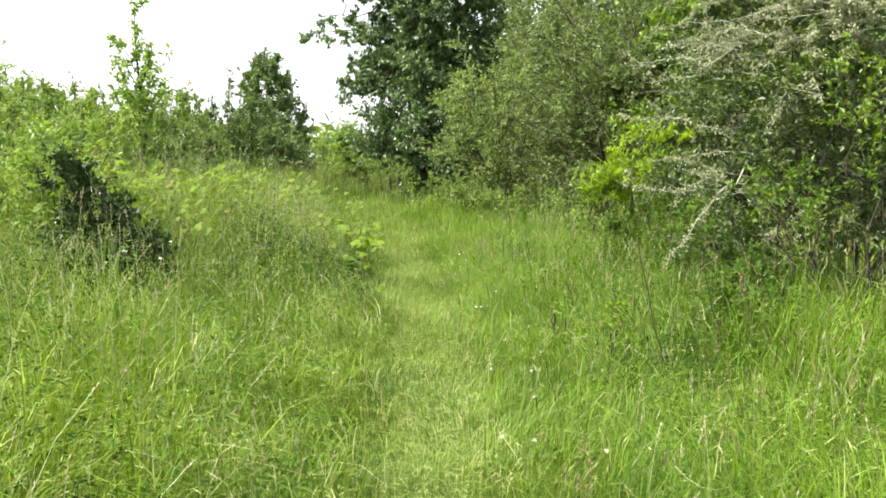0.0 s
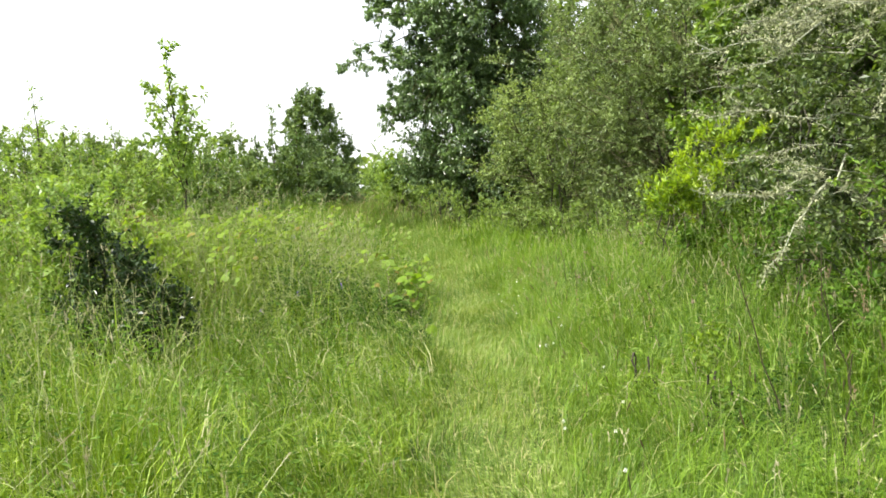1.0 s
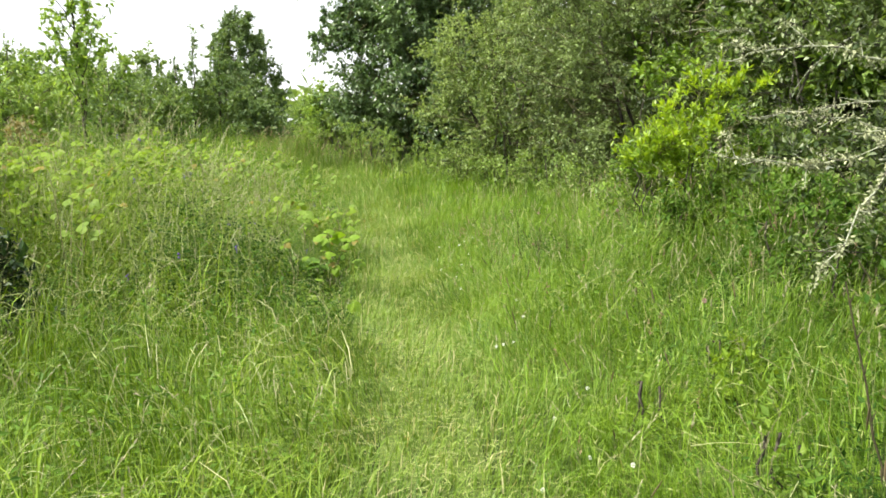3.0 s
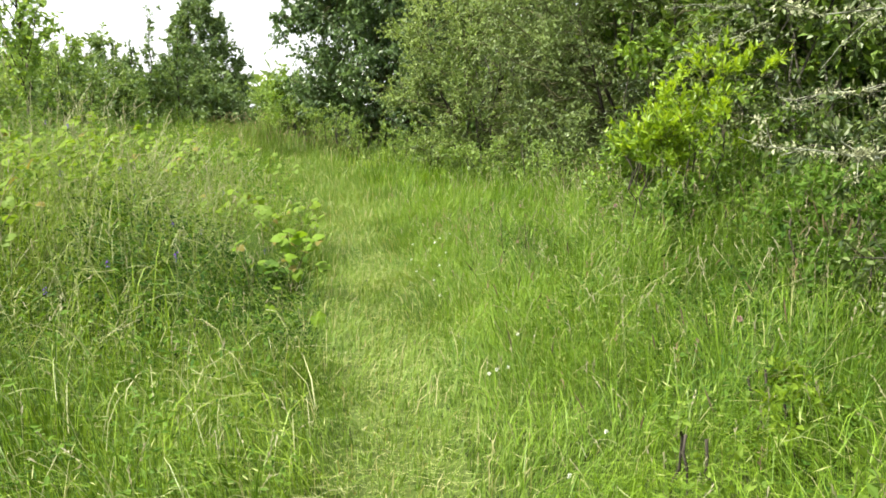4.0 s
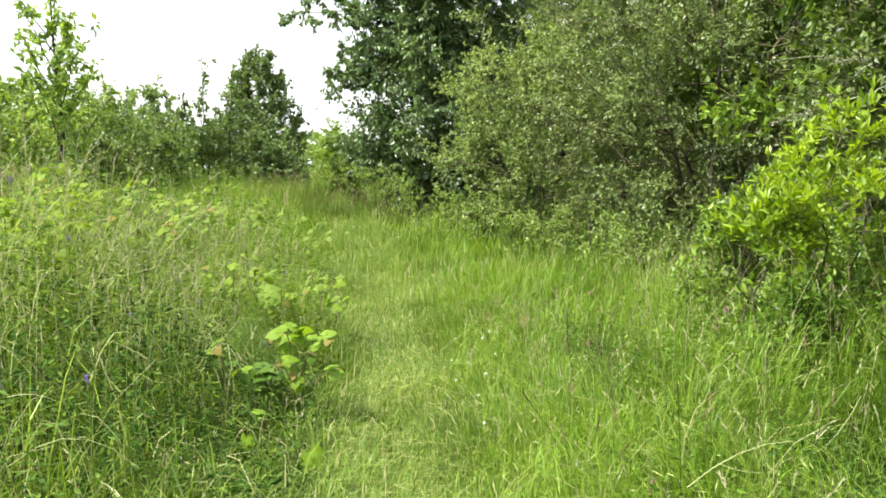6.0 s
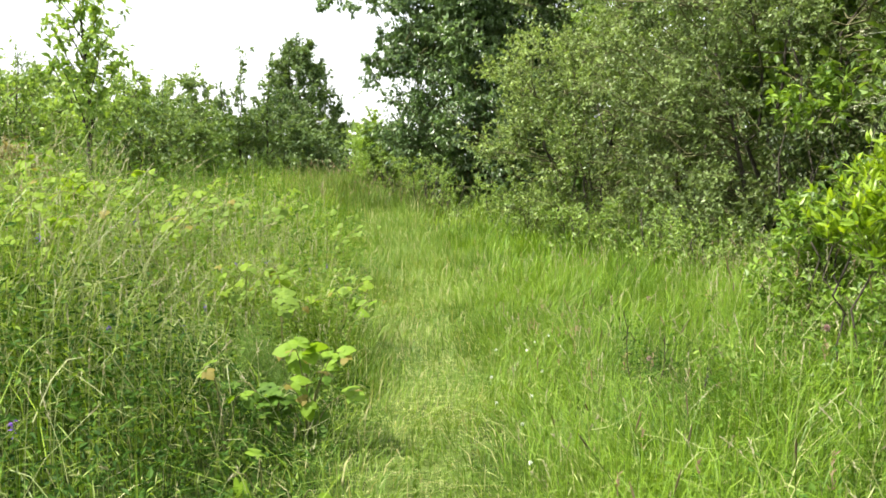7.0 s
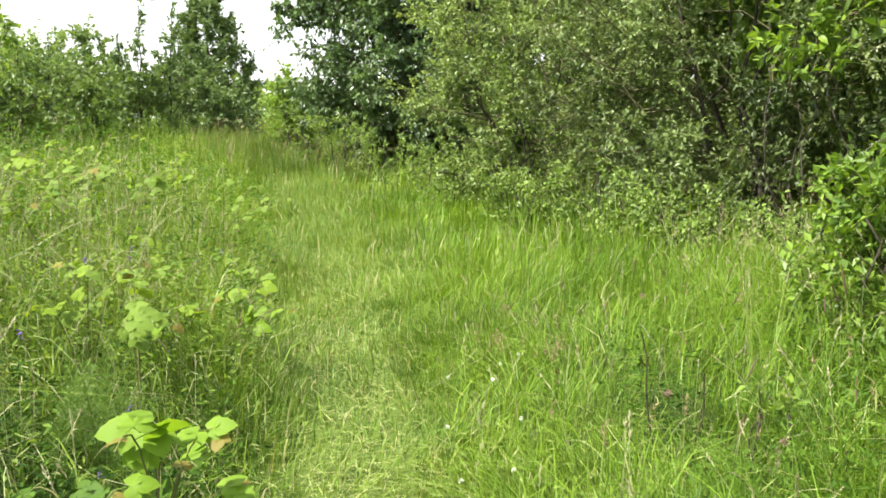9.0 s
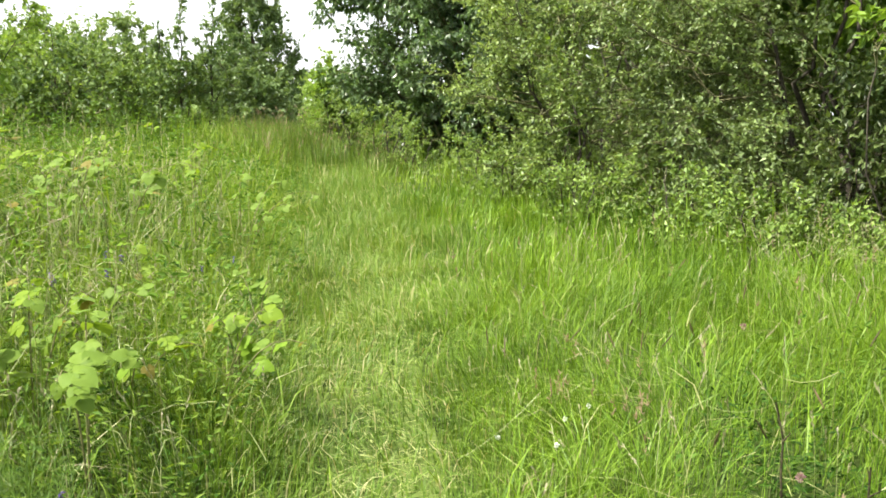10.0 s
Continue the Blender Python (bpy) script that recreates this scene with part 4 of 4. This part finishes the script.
# low growth along the foot of the hedge
for x, y, r, h in ((1.0, 17.3, 0.45, 0.70), (1.7, 16.4, 0.5, 0.85), (2.2, 15.4, 0.4, 0.6), (2.9, 14.8, 0.5, 0.5), (3.3, 13.6, 0.35, 0.42), (3.4, 12.3, 0.5, 0.75), (2.5, 9.8, 0.45, 0.65), (3.1, 9.3, 0.5, 0.8), (0.5, 19.3, 0.5, 0.8), (0.1, 22.0, 0.6, 0.9), (-0.9, 25.2, 0.7, 1.0), (-2.2, 26.4, 0.65, 1.15), (-2.85, 27.8, 0.5, 1.45), (-1.5, 26.0, 0.6, 1.25)):
    shrub("low_shrub", x, y, r, h, 28, 0.22, 7, 10, 0.050, 0.5, M_HEDGE, "low leafy green growth at the foot of the hedge", "shrub", 4, bulge=0.5, limb=0.005, twig_r=0.002, group="foot of the hedge")

# light bushes at the near end of the left bank
for x, y, r, h in ((-6.2, 13.5, 0.7, 1.7), (-7.7, 15.6, 0.9, 2.1), (-5.2, 12.2, 0.5, 1.6), (-4.05, 10.3, 0.55, 1.65), (-4.6, 9.6, 0.45, 1.25), (-3.6, 8.6, 0.38, 1.45)):
    shrub("bank_shrub", x, y, r, h, 60, 0.26, 8, 10, 0.065, 0.5, M_SAPLING, "light green leafy shrub on the overgrown bank", "shrub", 5, limb=0.005, twig_r=0.002, thick=0.015, group="bank shrubs")

# darker leafy growth under the thorn bush and the lime shrubs
for x, y, r, h in ((2.35, 8.6, 0.42, 0.85), (2.15, 7.7, 0.38, 0.7), (2.75, 9.1, 0.45, 0.9), (2.45, 10.4, 0.48, 0.72), (2.0, 10.75, 0.36, 0.48), (2.3, 10.9, 0.36, 0.6), (3.0, 10.6, 0.5, 1.05), (2.2, 6.4, 0.35, 0.6), (1.78, 10.2, 0.24, 0.36), (2.1, 10.15, 0.26, 0.44), (1.88, 9.98, 0.22, 0.66), (2.18, 9.96, 0.26, 0.76), (2.5, 9.9, 0.28, 0.84)):
    shrub("low_shrub", x, y, r, h, 28, 0.2, 8, 9, 0.05, 0.55, M_FRESH if y > 10 else M_HERB, "low dark green leafy growth under the thorn bush", "shrub", 4, limb=0.005, twig_r=0.002, group="foot of the hedge")

# single leafy herbs in the grass by the hedge
for x, y, h in ((1.24, 6.6, 0.36), (1.42, 6.85, 0.34)):
    shrub("leafy_herb", x, y, 0.13, h, 11, 0.08, 5, 6, 0.045, 0.55, M_YELLOW, "bright yellow-green leafy herb standing in the grass", "herb", 4, limb=0.002, twig_r=0.0012, thick=0.02, low=0.1, group="leafy herbs")
for k in range(7):
    y = rng.uniform(3.2, 11.5)
    x = float(path_x(y)) + rng.uniform(0.7, 2.1)
    shrub("leafy_herb", x, y, 0.15, rng.uniform(0.3, 0.5), 7, 0.10, 4, 5, 0.045, 0.5, M_LOW, "small leafy light green herb in the grass", "herb", 3, limb=0.002, twig_r=0.0012, thick=0.02, low=0.08, group="leafy herbs")

for x, y, r, h in ((2.02, 11.55, 0.34, 1.05), (2.35, 11.75, 0.36, 1.25), (2.05, 10.95, 0.32, 0.6), (2.45, 10.6, 0.36, 0.7), (2.4, 10.0, 0.28, 0.55), (2.0, 11.8, 0.24, 1.05), (2.8, 10.4, 0.34, 1.1), (2.66, 10.95, 0.36, 1.40)):
    shrub("broad_leaved_shrub", x, y, r, h, 26, 0.20, 8, 8, 0.060, 0.5, M_FRESH, "fresh green leafy shrub at the edge of the hedge", "shrub", 4, limb=0.005, twig_r=0.002, thick=0.015, bulge=0.5, group="edge of the hedge")

shrub("russet_shrub", -7.6, 20.4, 0.5, 1.35, 30, 0.26, 8, 9, 0.075, 0.5, M_RUSSET, "small russet-leaved shrub on the far bank", "shrub", 4, limb=0.005, twig_r=0.002)

# left side: hedge, saplings, dark bush
rng = np.random.default_rng(25)
for x, y, r, h in ((-9.6, 23.5, 1.9, 2.6), (-12.5, 25.0, 2.3, 3.1), (-15.5, 30.0, 2.6, 4.2), (-11.0, 31.0, 2.0, 3.2), (-6.8, 62.0, 2.6, 2.4), (-10.6, 28.8, 1.8, 2.6), (-13.6, 28.5, 2.0, 3.3), (-4.6, 46.0, 1.8, 2.3), (-13.9, 33.0, 1.9, 3.0)):
    shrub("hedge_shrub", x, y, r, h, 96, 0.46, 8, 14, 0.115, 0.6, M_HEDGE, "light green hedge shrub on the far side of the meadow", "shrub", group="far side hedge")
for x, y, r, h in ((-7.9, 27.0, 1.7, 2.0), (-8.7, 31.0, 1.6, 2.3)):
    shrub("hedge_shrub", x, y, r, h, 96, 0.46, 8, 14, 0.115, 0.6, M_HAZEL, "dull dark green hedge shrub below thin young shoots", "shrub", group="far side hedge")
for x, y, r, h in ((-10.3, 36.5, 2.0, 3.5), (-12.9, 37.5, 2.3, 3.7), (-15.6, 38.0, 2.4, 4.0)):
    shrub("hedge_shrub", x, y, r, h, 90, 0.5, 7, 10, 0.17, 0.6, M_FAR, "dull green shrub in the back row of the far hedge", "shrub", group="far side hedge")


def sapling(x, y, h, lean, shoots, label, leaf=0.13, dense=5, mat=M_SAPLING, gap=0.17):
    """A leader and steep side shoots, with leaf tufts spaced along them."""
    stems = [(stem_line((0, 0, 0), (lean, 0.1, h), 9, 0.04), 0.045, 0.006)]
    for k in range(shoots):
        t = 0.18 + 0.5 * k / shoots + rng.uniform(0, 0.06)
        a = 2.4 * k + rng.uniform(-0.4, 0.4)
        ln = h * (0.34 - 0.22 * t) * rng.uniform(0.8, 1.2)
        o = np.array([lean * t, 0.1 * t, h * t])
        stems.append((stem_line(o, o + ln * np.array([0.55 * math.cos(a), 0.55 * math.sin(a), 0.95]), 6, 0.1), 0.014, 0.004))
    pts = []
    for line, r0, r1 in stems:
        n = max(3, int(np.linalg.norm(line[-1] - line[0]) / gap))
        t = np.linspace(0.25, 1.0, n)
        p = np.stack([np.interp(t, np.linspace(0, 1, len(line)), line[:, c]) for c in range(3)], -1)
        pts.append(p + rng.normal(0, 0.06, p.shape))
    return plant("sapling", (x, y), stems, np.concatenate(pts), 0.19, 3, dense, leaf, 0.5, mat, label, "young tree", limb=0.004, rise=0.6, droop=0.5)


sapling(-6.68, 21.0, 4.7, -0.2, 13, "slender young tree with upright open branches and light drooping leaves", 0.14, 6)
for x, y, h, lean, k in ((-7.95, 34.6, 4.2, 0.05, 3), (-7.2, 34.9, 4.1, 0.15, 3), (-8.5, 34.8, 3.3, -0.1, 2)):
    sapling(x, y, h, lean, k, "thin upright shoot rising above a dark shrub", 0.15, 7, M_HAZEL, 0.22)
sapling(-10.6, 22.5, 4.2, -0.1, 7, "thin young tree with a sparse feathery crown", 0.10)
for x, y, h, lean in ((-9.4, 23.6, 3.1, 0.1), (-8.2, 27.2, 2.6, -0.15), (-11.2, 24.8, 3.3, 0.1), (-12.8, 25.6, 3.7, 0.2), (-8.9, 30.2, 2.9, 0.1), (-10.2, 31.4, 3.3, -0.1)):
    sapling(x, y, h, lean, 5, "thin feathery shoots standing above the far hedge", 0.085, 6, M_HEDGE)
# bushes with near-black leaves, partly standing in for a shaded hollow
for x, y, r, h in ((-3.05, 7.8, 0.26, 1.36), (-2.76, 7.75, 0.26, 0.98), (-2.48, 7.6, 0.22, 0.72)):
    shrub("dark_bush", x, y, r, h, 36, 0.17, 9, 10, 0.050, 0.6, M_SHADE_IVY, "small bush overgrown by the bramble bank, leaves darkened for its shaded hollow", "shrub", 4, bulge=0.6, limb=0.005, twig_r=0.002, group="dark bushes")


# ---------------------------------------------------------------- brambles
def leaflet(length, width, shift, turn, droop):
    """A toothed oval leaflet, lightly folded along its midrib and dipping to its tip: midrib, two ribs and two edges."""
    s = np.array([0, 0.08, 0.2, 0.32, 0.44, 0.56, 0.68, 0.80, 0.91, 1.0])
    w = np.array([0.03, 0.27, 0.45, 0.52, 0.51, 0.45, 0.36, 0.245, 0.12, 0.0]) * width
    tooth = np.array([0, 1, -1, 1, -1, 1, -1, 1, -1, 0]) * 0.016 * width
    ripple = 0.03 * width * np.sin(9 * s)
    k = len(s)
    mid = np.stack([s * length, 0 * s, -droop * length * s ** 2], -1)
    rows = [mid]
    for side in (1, -1):
        rows.append(mid + np.stack([0 * s, side * 0.55 * w, 0.13 * w], -1))
        rows.append(mid + np.stack([0.6 * tooth, side * (w + tooth), 0.10 * w + ripple], -1))
    v = np.concatenate(rows)
    f = []
    for p, q in ((0, 1), (1, 2), (3, 0), (4, 3)):
        for i in range(k - 1):
            f += [[p * k + i, p * k + i + 1, q * k + i + 1], [p * k + i, q * k + i + 1, q * k + i]]
    c, d = math.cos(turn), math.sin(turn)
    v = np.stack([v[:, 0] * c - v[:, 1] * d, v[:, 0] * d + v[:, 1] * c, v[:, 2]], -1) + np.array(shift)
    return v, np.array(f)


def bramble_leaf_mesh(material, size):
    """Three leaflets on a stalk."""
    soup = Soup()
    put_tube(soup, [(0, 0, 0), (0.35 * size, 0, 0.04 * size), (0.6 * size, 0, 0.03 * size)], 0.0013, 3)
    for turn, at, ln in ((0, 0.6, 0.95), (1.25, 0.5, 0.75), (-1.25, 0.5, 0.75)):
        soup.put(*leaflet(ln * size, 0.88 * ln * size, (at * size, 0, 0.03 * size), turn + rng.normal(0, 0.1), rng.uniform(0.1, 0.35)))
    return soup.mesh("leaf", material, True)


rng = np.random.default_rng(31)
BANK_LEAVES = [bramble_leaf_mesh(M_YELLOW, s) for s in (0.040, 0.048, 0.056)]
LOW_LEAVES = [bramble_leaf_mesh(M_LOW, s) for s in (0.050, 0.060, 0.070)]
PALE_LEAVES = [bramble_leaf_mesh(M_YELLOW, s) for s in (0.048, 0.057, 0.068)]
BIG_LEAVES = [bramble_leaf_mesh(M_BRAMBLE, s) for s in (0.068, 0.078, 0.090)]
WIDE_LEAVES = [bramble_leaf_mesh(M_LOW, s) for s in (0.056, 0.064, 0.074)]
# darker copy of the bramble leaf, its colour standing for shade below
SHADE_LEAVES = [bramble_leaf_mesh(M_HERB, s) for s in (0.060, 0.072, 0.085)]
FURTHER_LEAVES = [bramble_leaf_mesh(m, s) for m, s in ((M_LOW, 0.052), (M_BRAMBLE, 0.060), (M_YELLOW, 0.066), (M_LOW, 0.062))]
BRONZE_LEAF = bramble_leaf_mesh(M_BRONZE, 0.055)


def bramble(x, y, h, canes, leaves, label, spread=0.35, bronze=0.1, kinds=BIG_LEAVES, lowest=0.40, tips=()):
    """Arching canes with three-part leaves; tips: where the canes end, from the foot."""
    root = thing("bramble", (x, y, float(ground_z(x, y)) - 0.02), label, "bramble", "brambles on the bank")
    for k in range(len(tips) or canes):
        a = rng.uniform(0, 6.28)
        reach, top = spread * rng.uniform(0.5, 1.6), h * rng.uniform(0.7, 1.05)
        if tips:
            a, reach, top = math.atan2(tips[k][1], tips[k][0]), math.hypot(*tips[k][:2]), tips[k][2] / 0.88
        s = np.linspace(0, 1, 8)
        line = np.stack([reach * math.cos(a) * s ** 1.4, reach * math.sin(a) * s ** 1.4, top * np.sin(np.minimum(s * 1.75, 1.75) * 0.95) * (1 - 0.12 * s ** 3)], -1)
        cane = Soup()
        put_tube(cane, line, np.linspace(0.0042, 0.0018, 8), 5)
        part("cane", cane.mesh("cane", M_CANE, True), root)
        for j in range(leaves):
            t = lowest + (1 - lowest) * (j + rng.uniform(0.2, 0.8)) / leaves
            p = [float(np.interp(t, s, line[:, c])) for c in range(3)]
            young = t > 0.86 and rng.random() < bronze * 4
            leaf = part("leaf", BRONZE_LEAF if young else kinds[rng.integers(0, len(kinds))], root)
            leaf.matrix_basis = pose(*p, rng.normal(20, 16), rng.normal(-14, 14)) @ pose(0, 0, 0, rng.normal(0, 12), rng.normal(6, 14), rng.uniform(0, 360)) @ Matrix.Scale(rng.uniform(0.75, 1.15) * (1.0 if t < 0.9 else 0.75), 4)


bramble(-0.84, 9.88, 0.5, 0, 3, "bramble with bright green three-part leaves at the path's edge", 0.2, 0.25, BIG_LEAVES, 0.62,
        ((0.20, -0.03, 0.45), (0.12, -0.04, 0.36), (0.00, -0.08, 0.47), (-0.10, -0.05, 0.44), (0.22, 0.10, 0.24), (-0.06, 0.18, 0.36), (-0.08, -0.22, 0.34), (0.05, -0.20, 0.28), (-0.02, -0.30, 0.50)))
bramble(-1.06, 9.35, 0.5, 0, 3, "small bramble shoot with a few bright green leaves", 0.2, 0.2, BIG_LEAVES, 0.6, ((-0.06, -0.12, 0.48), (0.05, 0.06, 0.34)))
bramble(-0.82, 8.96, 0.3, 0, 1, "small pale bramble shoot low in the grass", 0.2, 0.1, BIG_LEAVES, 0.6, ((0.02, -0.12, 0.27), (-0.09, -0.05, 0.20)))
bramble(-0.70, 9.05, 0.2, 0, 1, "small pale bramble shoot low in the grass", 0.2, 0.0, BIG_LEAVES, 0.6, ((0.07, -0.10, 0.14),))
for x, y, h, c, n, w in ((-1.5, 11.25, 0.74, 3, 5, 0.25), (-1.6, 12.0, 0.70, 3, 4, 0.3), (-1.32, 11.6, 0.62, 3, 5, 0.28), (-1.02, 11.7, 0.60, 3, 5, 0.22), (-1.0, 12.0, 0.52, 2, 4, 0.25), (-1.1, 12.8, 0.42, 2, 4, 0.2), (-1.62, 12.7, 0.66, 2, 4, 0.2)):
    bramble(x, y, h, c, n, "bramble with bright green three-part leaves at the path's edge", w, 0.12, FURTHER_LEAVES)
bramble(-1.18, 10.9, 0.72, 3, 5, "bramble with large pale green leaves standing over the grass", 0.2, 0.1, WIDE_LEAVES, 0.5)
# low canes with the darkened leaves paint shade under the bright clump
for x, y in ((-0.85, 9.9), (-0.95, 9.7)):
    bramble(x, y, 0.36, 3, 4, "bramble with low leaves darkened to stand for shade at the path's edge", 0.17, 0.0, SHADE_LEAVES, 0.12)
for k in range(22):
    bramble(rng.uniform(-4.3, -2.1), rng.uniform(8.6, 11.8), rng.uniform(1.12, 1.42), 4, 11, "bramble with yellowish green leaves on the overgrown bank", 0.5, 0.02, PALE_LEAVES)
for k in range(17):
    bramble(rng.uniform(-5.0, -2.2), rng.uniform(11, 16), rng.uniform(0.95, 1.15), 4, 8, "bramble with bright green leaves on the overgrown bank", 0.5, 0.0, BANK_LEAVES)
for k in range(18):
    bramble(rng.uniform(-4.6, -1.6), rng.uniform(7.8, 15), rng.uniform(0.8, 1.2), 4, 6, "bramble with light green leaves on the overgrown bank", 0.5, 0.05, LOW_LEAVES)

# ---------------------------------------------------------------- flowers
rng = np.random.default_rng(27)


def clover(x, y):
    z = float(grass_height(x, y)) * 0.6 + 0.05
    root = thing("clover_flower", (x, y, float(ground_z(x, y))), "small white clover flower head in the grass", "flower", "white clover")
    s = Soup()
    put_tube(s, [(0, 0, -0.01), (0.01, 0, z * 0.5), (0, 0.01, z)], 0.0012, 4)
    part("stem", s.mesh("stem", M_HERB), root)
    s = Soup()
    d = unit(rng.normal(0, 1, (40, 3)) + np.array([0, 0, 0.4]))
    put_leaves(s, np.array([[0, 0.01, z]]) + d * 0.002, d, 0.009, 0.004)
    part("flower_head", s.mesh("flower_head", M_WHITE), root)


for k in range(26):
    y = rng.uniform(3.0, 13)
    clover(float(path_x(y)) + rng.uniform(0.32, 0.75), y)


def clover_rose(x, y):
    z = float(grass_height(x, y)) * 0.85
    root = thing("clover_flower", (x, y, float(ground_z(x, y))), "pale rose clover flower head in the grass", "flower", "rose clover")
    s = Soup()
    put_tube(s, [(0, 0, -0.01), (0.01, 0, z * 0.5), (0, 0.01, z)], 0.0014, 4)
    part("stem", s.mesh("stem", M_HERB), root)
    s = Soup()
    d = unit(rng.normal(0, 1, (70, 3)) + np.array([0, 0, 0.3]))
    put_leaves(s, np.array([[0, 0.01, z]]) + d * 0.004, d, 0.013, 0.005)
    part("flower_head", s.mesh("flower_head", M_ROSE), root)


for x, y in ((1.13, 10.42), (0.86, 10.9), (1.35, 9.6), (1.05, 12.1), (1.3, 7.2)):
    clover_rose(x, y)


def vetch(x, y):
    z = float(grass_height(x, y)) * rng.uniform(0.8, 1.1)
    root = thing("vetch_flower", (x, y, float(ground_z(x, y))), "small violet vetch flower among the grass", "flower", "violet vetch")
    s = Soup()
    put_tube(s, [(0, 0, -0.01), (0.03, 0, z * 0.5), (0.01, 0.02, z)], 0.0011, 4)
    part("stem", s.mesh("stem", M_HERB), root)
    s = Soup()
    n = 14
    p = np.stack([np.full(n, 0.01), np.full(n, 0.02), z - 0.04 * np.arange(n) / n], -1)
    put_leaves(s, p, np.stack([rng.normal(0, 1, n), rng.normal(0, 1, n), rng.normal(-0.3, 0.2, n)], -1), 0.014, 0.007)
    part("flower_head", s.mesh("flower_head", M_VIOLET), root)


for k in range(26):
    y = rng.uniform(7.5, 14)
    vetch(float(path_x(y)) - rng.uniform(0.8, 2.4), y)


def horsetail(x, y, h):
    """Feathery stems with whorls of thin green needles."""
    root = thing("horsetail", (x, y, float(ground_z(x, y)) - 0.02), "feathery bright green horsetail growing under the brambles", "horsetail", "horsetails")
    needles = Soup()
    for k in range(5):
        a, r = rng.uniform(0, 6.28), rng.uniform(0.01, 0.09)
        top = h * rng.uniform(0.7, 1.1)
        s = np.linspace(0, 1, 6)
        line = np.stack([math.cos(a) * (r + 0.10 * s ** 2), math.sin(a) * (r + 0.10 * s ** 2), top * s], -1)
        stem = Soup()
        put_tube(stem, line, np.linspace(0.0022, 0.0010, 6), 5)
        part("stem", stem.mesh("stem", M_HORSETAIL), root)
        for t in np.linspace(0.25, 0.98, 15):
            p = np.array([np.interp(t, s, line[:, c]) for c in range(3)])
            b = np.arange(9) * 0.698 + rng.uniform(0, 0.7)
            d = np.stack([np.cos(b), np.sin(b), np.full(9, 0.75)], -1) + rng.normal(0, 0.12, (9, 3))
            put_leaves(needles, np.repeat(p[None], 9, 0), d, rng.uniform(0.07, 0.11, 9) * (1.25 - 0.85 * t), 0.0022)
    part("needles", needles.mesh("needles", M_HORSETAIL), root)


for x, y, h in ((-1.18, 10.5, 0.50), (-1.36, 10.42, 0.44), (-1.06, 10.36, 0.40), (-1.28, 10.68, 0.5), (-1.5, 10.6, 0.46)):
    horsetail(x, y, h)


def dead_stalk(x, y, h, lean):
    """A stiff dark stalk of last year with short side stubs."""
    root = thing("dead_stalk", (x, y, float(ground_z(x, y)) - 0.02), "stiff dark brown dead stalk standing in the grass", "plant stalk", "dead stalks")
    s = np.linspace(0, 1, 7)
    line = np.stack([lean * h * s + rng.normal(0, 0.006, 7), rng.normal(0, 0.006, 7), h * s], -1)
    stalk = Soup()
    put_tube(stalk, line, np.linspace(0.0045, 0.0025, 7), 6)
    part("stalk", stalk.mesh("stalk", M_DEAD, True), root)
    for t in (0.55, 0.7, 0.82, 0.93):
        p = np.array([np.interp(t, s, line[:, c]) for c in range(3)])
        stub = Soup()
        put_tube(stub, [p, p + np.array([rng.normal(0, 0.012), rng.normal(0, 0.012), 0.03])], [0.003, 0.0012], 5)
        part("stub", stub.mesh("stub", M_DEAD), root)


for x, y, h, lean in ((1.3, 5.2, 0.92, -0.22), (1.66, 5.3, 0.74, -0.2), (1.42, 4.9, 0.55, 0.1), (1.8, 6.3, 0.8, 0.08), (0.75, 10.6, 0.58, -0.15), (0.82, 10.5, 0.46, 0.12)):
    dead_stalk(x, y, h, lean)


# ---------------------------------------------------------------- far woods
def far_woods():
    soup = Soup()
    n = 14000
    a = rng.uniform(-180, 180, n)
    lump = 0.5 + 0.5 * np.sin(a * 0.35) * np.sin(a * 0.13 + 1) + 0.25 * np.sin(a * 1.7)
    r = rng.uniform(75, 85, n)
    z = (3.2 + 2.2 * np.clip(lump, 0, 1.2)) * rng.random(n) ** 0.7
    p = np.stack([r * np.sin(np.radians(a)), r * np.cos(np.radians(a)), z], -1)
    put_leaves(soup, p, rng.normal(0, 1, (n, 3)), rng.uniform(0.7, 1.4, n), rng.uniform(0.5, 0.9, n))
    stuff("far_woods", soup, M_FAR, "distant line of green woods around the meadow", "woods")


far_woods()
